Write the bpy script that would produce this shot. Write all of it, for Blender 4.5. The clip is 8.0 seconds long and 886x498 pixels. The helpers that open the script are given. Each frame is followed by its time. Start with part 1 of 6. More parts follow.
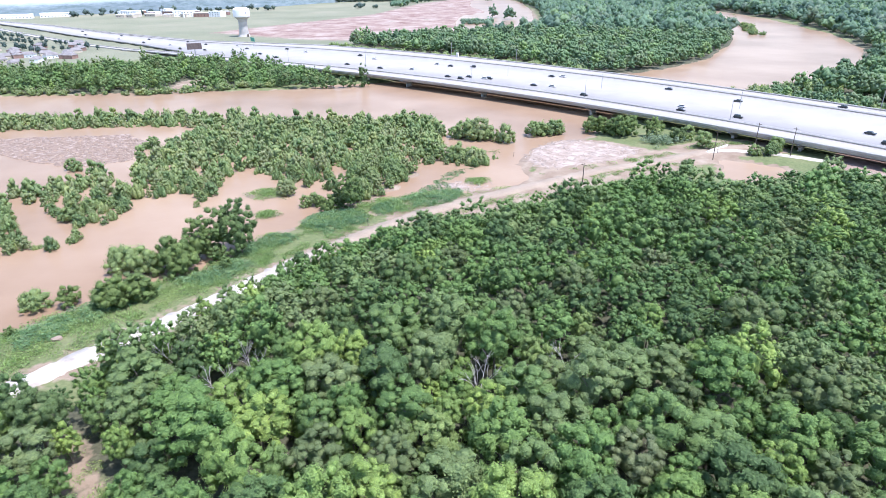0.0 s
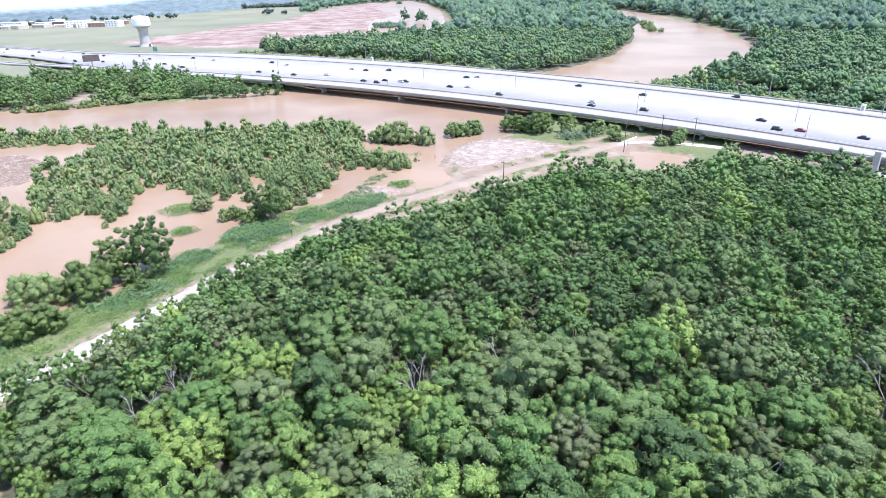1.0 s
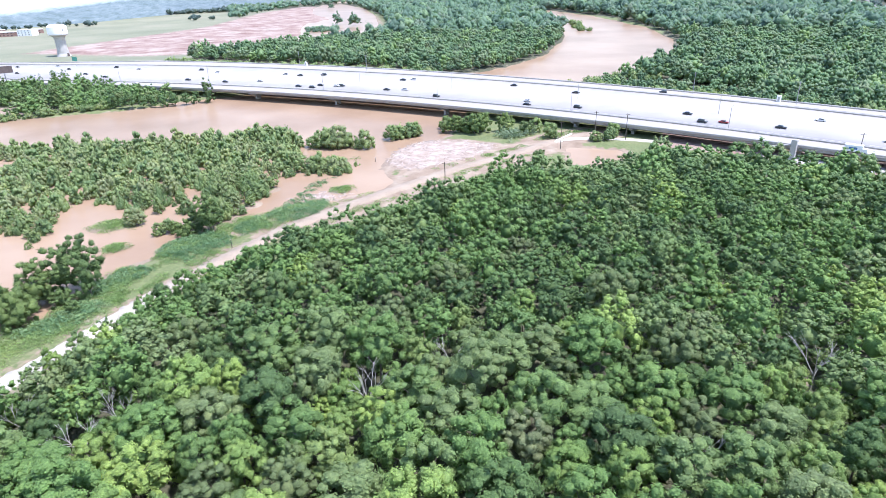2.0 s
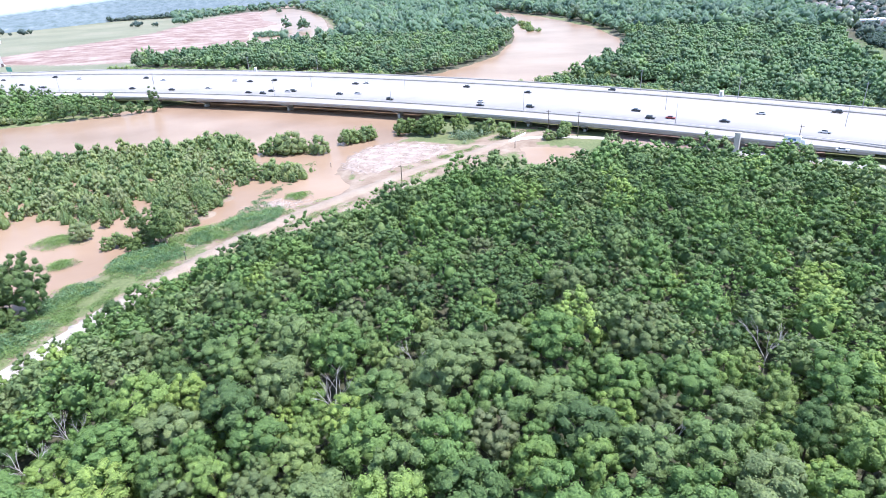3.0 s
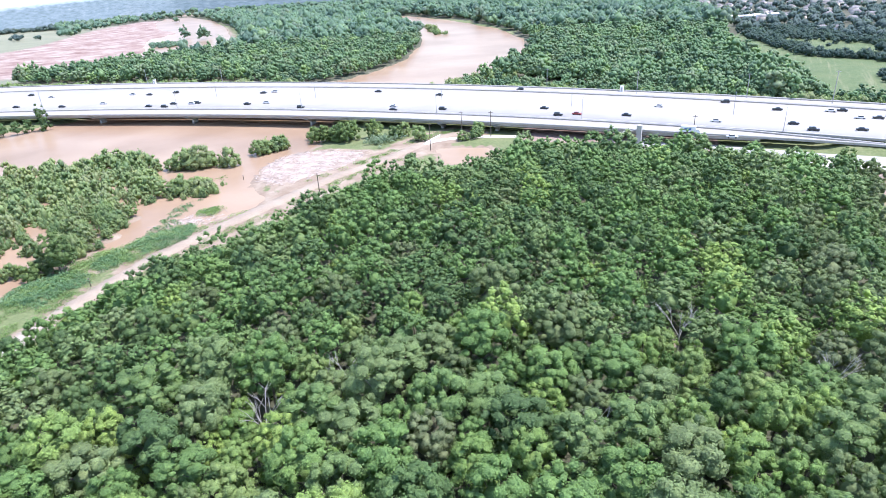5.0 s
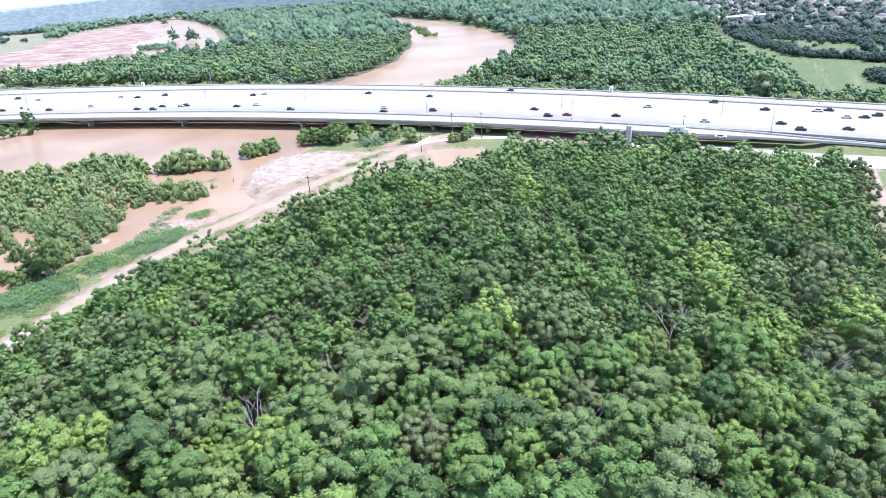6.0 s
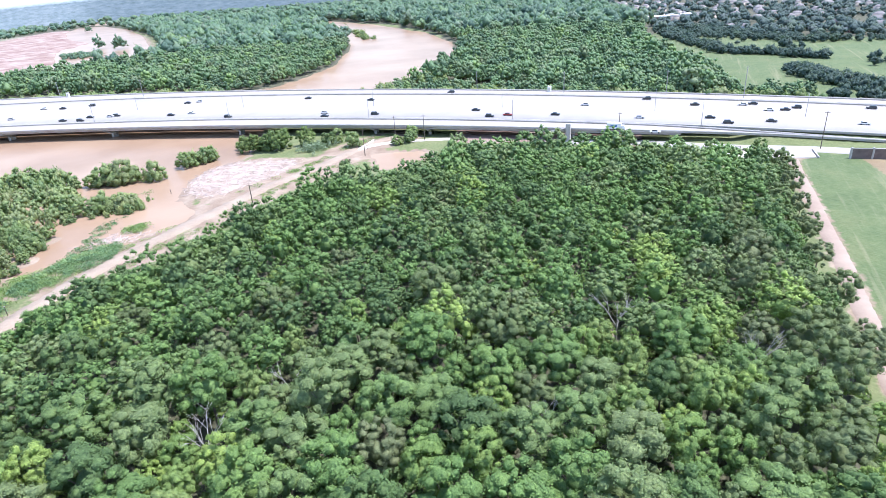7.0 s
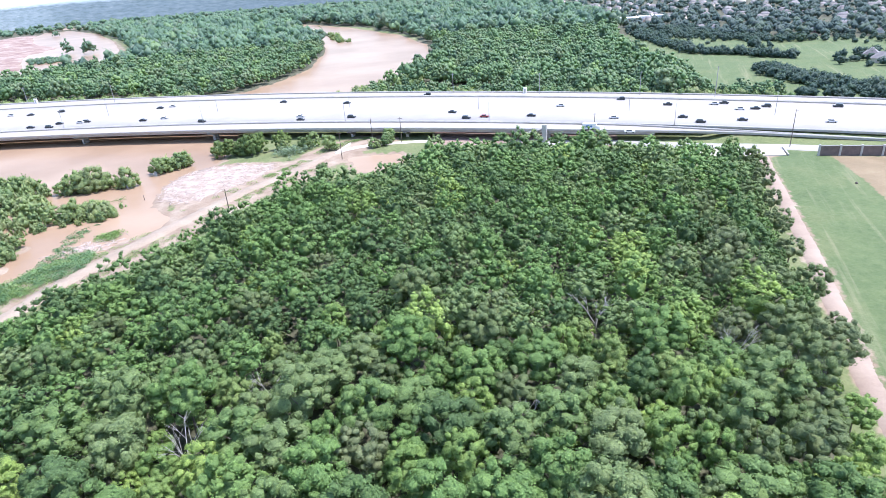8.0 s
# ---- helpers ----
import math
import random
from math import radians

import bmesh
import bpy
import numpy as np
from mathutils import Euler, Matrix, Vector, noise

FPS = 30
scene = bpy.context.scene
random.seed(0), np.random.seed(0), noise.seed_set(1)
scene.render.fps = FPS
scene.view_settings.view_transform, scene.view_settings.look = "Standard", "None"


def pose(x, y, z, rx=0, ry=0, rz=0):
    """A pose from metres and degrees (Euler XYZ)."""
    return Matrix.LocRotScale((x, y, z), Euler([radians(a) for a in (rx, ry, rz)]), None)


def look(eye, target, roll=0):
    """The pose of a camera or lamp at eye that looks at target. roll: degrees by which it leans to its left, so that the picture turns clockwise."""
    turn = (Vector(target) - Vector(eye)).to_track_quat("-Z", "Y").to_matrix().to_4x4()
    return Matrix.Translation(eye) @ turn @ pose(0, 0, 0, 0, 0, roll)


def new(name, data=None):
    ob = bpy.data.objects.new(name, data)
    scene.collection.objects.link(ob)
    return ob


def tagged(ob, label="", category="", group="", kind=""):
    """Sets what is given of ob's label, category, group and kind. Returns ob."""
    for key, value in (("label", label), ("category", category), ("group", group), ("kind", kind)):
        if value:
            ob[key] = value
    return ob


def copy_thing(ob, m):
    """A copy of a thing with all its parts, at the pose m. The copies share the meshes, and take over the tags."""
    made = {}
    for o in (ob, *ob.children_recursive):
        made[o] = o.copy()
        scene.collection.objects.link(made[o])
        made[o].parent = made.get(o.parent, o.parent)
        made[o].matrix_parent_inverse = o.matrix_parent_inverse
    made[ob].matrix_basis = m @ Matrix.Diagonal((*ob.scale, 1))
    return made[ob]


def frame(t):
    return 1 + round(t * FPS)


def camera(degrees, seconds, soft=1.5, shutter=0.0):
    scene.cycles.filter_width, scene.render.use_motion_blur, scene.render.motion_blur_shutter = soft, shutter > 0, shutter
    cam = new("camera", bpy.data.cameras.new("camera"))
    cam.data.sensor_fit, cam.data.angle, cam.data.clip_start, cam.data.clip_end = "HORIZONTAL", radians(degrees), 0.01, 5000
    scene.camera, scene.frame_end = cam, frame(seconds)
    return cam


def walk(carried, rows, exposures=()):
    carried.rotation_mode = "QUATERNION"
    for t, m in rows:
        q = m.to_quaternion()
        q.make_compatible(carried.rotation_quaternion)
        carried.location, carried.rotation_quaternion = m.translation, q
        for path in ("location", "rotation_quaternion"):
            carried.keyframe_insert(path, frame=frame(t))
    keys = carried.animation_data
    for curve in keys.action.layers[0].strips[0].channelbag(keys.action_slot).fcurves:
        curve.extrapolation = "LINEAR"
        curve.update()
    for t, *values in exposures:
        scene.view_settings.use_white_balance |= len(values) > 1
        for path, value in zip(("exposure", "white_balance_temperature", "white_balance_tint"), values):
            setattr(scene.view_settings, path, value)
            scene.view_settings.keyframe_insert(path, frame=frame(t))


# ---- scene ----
cam = camera(73.06, 8.0, soft=0.75)
# seconds, x, y, z, yaw, pitch, roll
PATH = [
    (0, 0.35, 0.2, 76.0, 0.10, -24.83, -0.64),
    (0.5, 0.35, 0.2, 76.0, -2.75, -24.75, -0.88),
    (1, 0.35, 0.2, 76.0, -7.51, -24.67, -1.38),
    (1.5, 0.35, 0.2, 76.0, -11.08, -24.66, -1.79),
    (1.7, 0.35, 0.2, 76.0, -12.01, -24.64, -1.80),
    (2.8, 0.35, 0.2, 76.0, -16.60, -24.57, -2.52),
    (3, 0.35, 0.2, 76.0, -17.51, -24.55, -2.54),
    (3.5, 0.35, 0.2, 76.0, -20.06, -24.55, -2.87),
    (4, 0.35, 0.2, 76.0, -22.97, -24.59, -3.17),
    (4.5, 0.35, 0.2, 76.0, -24.56, -24.58, -3.29),
    (5, 0.35, 0.2, 76.0, -25.59, -24.57, -3.33),
    (5.2, 0.35, 0.2, 76.0, -25.89, -24.54, -3.40),
    (6.3, 0.35, 0.2, 76.0, -26.80, -24.45, -3.32),
    (6.5, 0.35, 0.2, 76.0, -27.36, -24.43, -3.30),
    (7, 0.35, 0.2, 76.0, -31.92, -24.57, -3.81),
    (7.5, 0.35, 0.2, 76.0, -33.55, -24.55, -3.95),
    (8, 0.35, 0.2, 76.0, -34.12, -24.50, -3.96),
]


def turned(x, y, z, yaw, pitch, roll):
    return pose(x, y, z, 0, 0, yaw) @ pose(0, 0, 0, 90 + pitch) @ pose(0, 0, 0, 0, 0, roll)


walk(cam, [(row[0], turned(*row[1:])) for row in PATH], [(0.0, 1.19), (3.0, 1.34), (8.0, 1.36)])
scene.view_settings.use_white_balance = True
scene.view_settings.white_balance_temperature, scene.view_settings.white_balance_tint = 6100, 18

# ---- world and sun ----
world = bpy.data.worlds.new("world")
scene.world = world
world.use_nodes = True
SUN_TURN, SUN_HIGH = 118.0, 68.0   # degrees clockwise from +y, and above the horizon
wn = world.node_tree
sky = wn.nodes.new("ShaderNodeTexSky")
sky.sky_type = "NISHITA"
sky.sun_disc = False
sky.sun_elevation = radians(SUN_HIGH)
sky.sun_rotation = radians(SUN_TURN)
sky.air_density, sky.dust_density = 1.2, 0.7
wn.nodes["Background"].inputs["Strength"].default_value = 0.15
wn.links.new(sky.outputs[0], wn.nodes["Background"].inputs["Color"])
sun_data = bpy.data.lights.new("sun", "SUN")
sun_data.energy, sun_data.angle, sun_data.color = 3.05, radians(0.6), (1.0, 0.975, 0.94)
sun = new("sun", sun_data)
sun_way = Vector((math.sin(radians(SUN_TURN)) * math.cos(radians(SUN_HIGH)), math.cos(radians(SUN_TURN)) * math.cos(radians(SUN_HIGH)), math.sin(radians(SUN_HIGH))))
sun.matrix_world = look(sun_way * 300, (0, 0, 0))

# ---- materials ----
def material(name, build):
    m = bpy.data.materials.new(name)
    m.use_nodes = True
    t = m.node_tree
    b = t.nodes["Principled BSDF"]
    build(t, b)
    return m


def node(t, kind, **sets):
    n = t.nodes.new("ShaderNode" + kind)
    for key, value in sets.items():
        n.inputs[key].default_value = value
    return n


def noise_of(t, scale, detail=4.0, rough=0.55):
    tc = t.nodes.new("ShaderNodeNewGeometry")
    n = node(t, "TexNoise", Scale=scale, Detail=detail, Roughness=rough)
    t.links.new(tc.outputs["Position"], n.inputs["Vector"])
    return n.outputs["Fac"]


def ramp(t, fac, stops):
    r = t.nodes.new("ShaderNodeValToRGB")
    el = r.color_ramp.elements
    el[0].position, el[0].color = stops[0][0], (*stops[0][1], 1)
    el[1].position, el[1].color = stops[-1][0], (*stops[-1][1], 1)
    for p, c in stops[1:-1]:
        e = el.new(p)
        e.color = (*c, 1)
    t.links.new(fac, r.inputs[0])
    return r.outputs[0]


def mixed(t, fac, a, b, blend="MIX"):
    m = t.nodes.new("ShaderNodeMix")
    m.data_type, m.blend_type = "RGBA", blend
    for key, v in ((0, fac), (6, a), (7, b)):
        if isinstance(v, (int, float)):
            m.inputs[key].default_value = v
        elif isinstance(v, tuple):
            m.inputs[key].default_value = (*v, 1)
        else:
            t.links.new(v, m.inputs[key])
    return m.outputs[2]


def calc(t, op, a, b=0.0):
    m = t.nodes.new("ShaderNodeMath")
    m.operation = op
    for i, v in enumerate((a, b)):
        if isinstance(v, (int, float)):
            m.inputs[i].default_value = v
        else:
            t.links.new(v, m.inputs[i])
    return m.outputs[0]


def attr(t, name):
    a = t.nodes.new("ShaderNodeAttribute")
    a.attribute_name = name
    return a.outputs["Fac"]


def bump(t, b, fac, strength, distance):
    n = node(t, "Bump", Strength=strength, Distance=distance)
    t.links.new(fac, n.inputs["Height"])
    t.links.new(n.outputs[0], b.inputs["Normal"])


def plain(name, dark, light, scale=3.0, rough=0.8, metal=0.0, fine=30.0, depth=0.0):
    """A surface whose colour wanders between two tones at two scales."""
    def build(t, b):
        c = ramp(t, noise_of(t, scale), [(0.3, dark), (0.7, light)])
        c = mixed(t, 0.25, c, ramp(t, noise_of(t, fine), [(0.3, dark), (0.7, light)]))
        t.links.new(c, b.inputs["Base Color"])
        b.inputs["Roughness"].default_value, b.inputs["Metallic"].default_value = rough, metal
        if depth:
            bump(t, b, noise_of(t, fine), 0.6, depth)
    return material(name, build)


def leaf_material(name, deep, mid, grey, light, lively=1.0, thin=0.24, gloss=0.3, relief=0.0):
    """Foliage: tone per tree from the attribute tone or the object, and per leaf from the island."""
    def build(t, b):
        geo = t.nodes.new("ShaderNodeNewGeometry")
        info = t.nodes.new("ShaderNodeObjectInfo")
        tone = calc(t, "ADD", attr(t, "tone"), calc(t, "MULTIPLY", calc(t, "SUBTRACT", info.outputs["Random"], 0.5), 0.24))
        c = ramp(t, tone, [(0.0, deep), (0.12, deep), (0.32, mid), (0.46, mid), (0.62, grey), (0.76, mid), (0.93, light)])
        v = calc(t, "ADD", calc(t, "MULTIPLY", geo.outputs["Random Per Island"], 0.34 * lively), 1.0 - 0.17 * lively)
        c = mixed(t, 1.0, c, v, "MULTIPLY")
        # leaf self-shadowing multiplied into the colour as fine noise, cool darks, warm lights
        self_shade = ramp(t, noise_of(t, 4.6, 4, 0.65), [(0.32, (0.66, 0.68, 0.70)), (0.52, (1.0, 1.0, 1.0)), (0.70, (1.30, 1.27, 1.18))])
        c = mixed(t, lively, c, self_shade, "MULTIPLY")
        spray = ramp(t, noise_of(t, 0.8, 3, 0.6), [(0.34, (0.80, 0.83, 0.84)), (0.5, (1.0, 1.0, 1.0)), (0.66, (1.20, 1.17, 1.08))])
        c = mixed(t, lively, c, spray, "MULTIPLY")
        t.links.new(c, b.inputs["Base Color"])
        b.inputs["Roughness"].default_value = 0.55
        b.inputs["Specular IOR Level"].default_value = gloss
        if relief:
            bump(t, b, noise_of(t, 5.0, 3, 0.6), 0.9, relief)
        tr = t.nodes.new("ShaderNodeBsdfTranslucent")
        t.links.new(mixed(t, 1.0, c, (1.1, 1.25, 0.6), "MULTIPLY"), tr.inputs["Color"])
        mx = node(t, "MixShader", Fac=thin)
        t.links.new(b.outputs[0], mx.inputs[1])
        t.links.new(tr.outputs[0], mx.inputs[2])
        t.links.new(mx.outputs[0], t.nodes["Material Output"].inputs["Surface"])
    return material(name, build)


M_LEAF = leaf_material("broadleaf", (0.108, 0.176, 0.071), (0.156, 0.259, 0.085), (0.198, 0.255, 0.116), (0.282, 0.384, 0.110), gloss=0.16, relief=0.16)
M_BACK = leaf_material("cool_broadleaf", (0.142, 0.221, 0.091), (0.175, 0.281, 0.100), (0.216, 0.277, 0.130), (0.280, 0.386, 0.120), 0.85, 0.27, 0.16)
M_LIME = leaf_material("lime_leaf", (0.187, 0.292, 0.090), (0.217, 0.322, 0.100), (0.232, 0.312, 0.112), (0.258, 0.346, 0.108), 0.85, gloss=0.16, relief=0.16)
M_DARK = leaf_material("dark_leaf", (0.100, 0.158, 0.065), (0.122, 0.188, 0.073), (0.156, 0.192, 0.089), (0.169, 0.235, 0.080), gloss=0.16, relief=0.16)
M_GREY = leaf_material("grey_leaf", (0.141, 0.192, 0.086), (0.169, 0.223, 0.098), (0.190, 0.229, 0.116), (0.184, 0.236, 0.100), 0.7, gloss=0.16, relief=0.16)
# distance haze mixed into the leaf colour: cooler and bluer from M_WOOD to M_BELT
M_WOOD = leaf_material("hazed_far_leaf", (0.128, 0.205, 0.158), (0.178, 0.278, 0.190), (0.222, 0.285, 0.215), (0.245, 0.345, 0.198), 0.35, 0.40, 0.1)
M_RIVER = leaf_material("hazed_riverside_leaf", (0.118, 0.192, 0.116), (0.172, 0.272, 0.140), (0.222, 0.284, 0.170), (0.258, 0.362, 0.158), 0.5, 0.35, 0.15)
# cloud shade put into the colour too: both town and belt leaves darker
M_TOWN = leaf_material("hazed_town_leaf", (0.092, 0.132, 0.128), (0.110, 0.155, 0.142), (0.134, 0.168, 0.158), (0.142, 0.190, 0.152), 0.3, 0.35, 0.05)
M_BELT = leaf_material("hazed_belt_leaf", (0.072, 0.112, 0.100), (0.088, 0.132, 0.112), (0.106, 0.142, 0.124), (0.112, 0.160, 0.120), 0.3, 0.35, 0.05)
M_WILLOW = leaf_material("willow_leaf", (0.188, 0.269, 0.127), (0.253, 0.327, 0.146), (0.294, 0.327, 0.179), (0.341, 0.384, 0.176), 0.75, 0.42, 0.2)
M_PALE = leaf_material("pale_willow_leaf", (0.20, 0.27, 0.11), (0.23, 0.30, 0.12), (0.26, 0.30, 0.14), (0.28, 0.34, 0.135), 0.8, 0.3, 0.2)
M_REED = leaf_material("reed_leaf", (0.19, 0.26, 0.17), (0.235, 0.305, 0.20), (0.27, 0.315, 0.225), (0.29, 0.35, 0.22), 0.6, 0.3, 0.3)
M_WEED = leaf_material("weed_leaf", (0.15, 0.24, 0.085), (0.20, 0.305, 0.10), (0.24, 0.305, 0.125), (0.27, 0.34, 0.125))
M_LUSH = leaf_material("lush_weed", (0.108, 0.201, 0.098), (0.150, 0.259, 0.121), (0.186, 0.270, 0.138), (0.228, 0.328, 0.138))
M_BARK = plain("bark", (0.10, 0.08, 0.06), (0.20, 0.17, 0.14), 2.0, 0.9)
M_DEAD = plain("dead_wood", (0.33, 0.31, 0.285), (0.50, 0.47, 0.44), 2.0, 0.9)
M_CONCRETE = plain("concrete", (0.34, 0.325, 0.305), (0.46, 0.44, 0.415), 0.25, 0.85, fine=4.0)
M_DECK = plain("concrete_road", (0.31, 0.294, 0.28), (0.382, 0.364, 0.348), 0.06, 0.8, fine=1.5)
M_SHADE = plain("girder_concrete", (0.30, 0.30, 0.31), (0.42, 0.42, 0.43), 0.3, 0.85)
M_GRAVEL = plain("pale_gravel", (0.40, 0.36, 0.31), (0.58, 0.54, 0.48), 0.12, 0.95, fine=3.0)
M_DIRT = plain("trodden_dirt", (0.23, 0.17, 0.13), (0.33, 0.26, 0.205), 0.10, 0.95, fine=2.0)


def track_build(t, b):
    """White gravel that gives way to trodden dirt along the track."""
    stone = ramp(t, noise_of(t, 0.25, 6), [(0.3, (0.34, 0.30, 0.26)), (0.5, (0.50, 0.46, 0.41)), (0.75, (0.58, 0.55, 0.50))])
    dirt = ramp(t, noise_of(t, 0.12, 6), [(0.3, (0.245, 0.185, 0.132)), (0.7, (0.34, 0.27, 0.20))])
    geo = t.nodes.new("ShaderNodeNewGeometry")
    xyz = t.nodes.new("ShaderNodeSeparateXYZ")
    t.links.new(geo.outputs["Position"], xyz.inputs[0])
    along = calc(t, "DIVIDE", calc(t, "SUBTRACT", xyz.outputs["Y"], 138.0), 34.0)
    along = calc(t, "ADD", along, calc(t, "SUBTRACT", noise_of(t, 0.15, 4), 0.5))
    c = mixed(t, ramp(t, along, [(0.2, (0, 0, 0)), (0.8, (1, 1, 1))]), stone, dirt)
    c = mixed(t, 0.25, c, ramp(t, noise_of(t, 2.5, 4), [(0.3, (0.20, 0.15, 0.11)), (0.7, (0.46, 0.40, 0.33))]))
    t.links.new(c, b.inputs["Base Color"])
    b.inputs["Roughness"].default_value = 0.95
    bump(t, b, noise_of(t, 3.0, 4), 0.5, 0.1)


M_TRACK = material("gravel_track", track_build)
M_MAT = plain("driftwood", (0.16, 0.115, 0.088), (0.31, 0.24, 0.195), 0.35, 0.95, fine=2.5)
M_STICK = plain("bleached_wood", (0.27, 0.215, 0.18), (0.42, 0.355, 0.31), 0.5, 0.9)
M_PAINTS = {"black": plain("black_paint", (0.015, 0.015, 0.017), (0.03, 0.03, 0.033), 1.0, 0.25), "silver": plain("silver_paint", (0.50, 0.51, 0.52), (0.62, 0.62, 0.63), 1.0, 0.3), "red": plain("red_paint", (0.20, 0.02, 0.02), (0.28, 0.03, 0.03), 1.0, 0.3), "blue": plain("blue_paint", (0.03, 0.10, 0.35), (0.05, 0.15, 0.45), 1.0, 0.35)}
M_ROOF = plain("grey_shingle", (0.15, 0.14, 0.14), (0.27, 0.25, 0.245), 0.2, 0.9)
M_TAN = plain("tan_stucco", (0.45, 0.38, 0.31), (0.60, 0.53, 0.45), 0.3, 0.9)
M_BRICK = plain("red_brick", (0.22, 0.135, 0.11), (0.32, 0.205, 0.17), 0.4, 0.9)
M_PANEL = plain("brown_panel", (0.10, 0.075, 0.07), (0.17, 0.13, 0.12), 0.6, 0.85)


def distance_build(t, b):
    """Mottled land far off, blue haze painted in, paling into the sky above it."""
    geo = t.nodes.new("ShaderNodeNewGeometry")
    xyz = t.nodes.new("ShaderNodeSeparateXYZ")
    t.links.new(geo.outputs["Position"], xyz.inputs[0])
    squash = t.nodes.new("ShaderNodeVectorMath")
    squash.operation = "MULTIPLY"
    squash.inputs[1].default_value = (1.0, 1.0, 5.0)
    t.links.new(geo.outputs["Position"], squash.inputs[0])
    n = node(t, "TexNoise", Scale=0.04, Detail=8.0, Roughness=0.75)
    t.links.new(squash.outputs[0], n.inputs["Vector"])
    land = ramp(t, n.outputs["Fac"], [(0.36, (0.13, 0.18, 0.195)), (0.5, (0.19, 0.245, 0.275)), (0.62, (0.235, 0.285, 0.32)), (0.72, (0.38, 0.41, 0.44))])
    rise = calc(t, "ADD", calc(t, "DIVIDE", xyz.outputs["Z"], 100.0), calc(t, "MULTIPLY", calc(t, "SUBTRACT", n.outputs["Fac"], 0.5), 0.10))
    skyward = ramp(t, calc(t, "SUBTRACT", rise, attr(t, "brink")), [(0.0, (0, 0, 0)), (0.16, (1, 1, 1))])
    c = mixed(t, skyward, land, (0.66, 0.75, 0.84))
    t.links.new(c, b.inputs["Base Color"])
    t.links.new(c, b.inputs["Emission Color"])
    # glows faintly without a lamp, to lift the painted haze
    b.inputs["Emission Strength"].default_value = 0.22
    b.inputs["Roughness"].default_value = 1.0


M_DISTANCE = material("distant_haze", distance_build)
M_METAL = plain("galvanised_steel", (0.30, 0.30, 0.31), (0.42, 0.42, 0.44), 4.0, 0.45, 0.8)
M_POLE = plain("tarred_wood", (0.07, 0.055, 0.045), (0.14, 0.11, 0.09), 3.0, 0.9)
M_WHITE = plain("white_paint", (0.74, 0.74, 0.74), (0.82, 0.82, 0.81), 0.3, 0.5)
M_TYRE = plain("rubber", (0.02, 0.02, 0.02), (0.04, 0.04, 0.04), 8.0, 0.8)
M_GLASS = plain("dark_glass", (0.02, 0.025, 0.03), (0.04, 0.045, 0.05), 2.0, 0.08)


def water_build(t, b):
    c = ramp(t, noise_of(t, 0.012, 5), [(0.35, (0.245, 0.163, 0.104)), (0.5, (0.302, 0.208, 0.139)), (0.66, (0.352, 0.254, 0.176))])
    t.links.new(c, b.inputs["Base Color"])
    b.inputs["Roughness"].default_value = 0.28
    b.inputs["Specular IOR Level"].default_value = 0.12
    b.inputs["IOR"].default_value = 1.33
    bump(t, b, noise_of(t, 0.6, 3), 0.16, 0.15)


M_WATER = material("muddy_water", water_build)


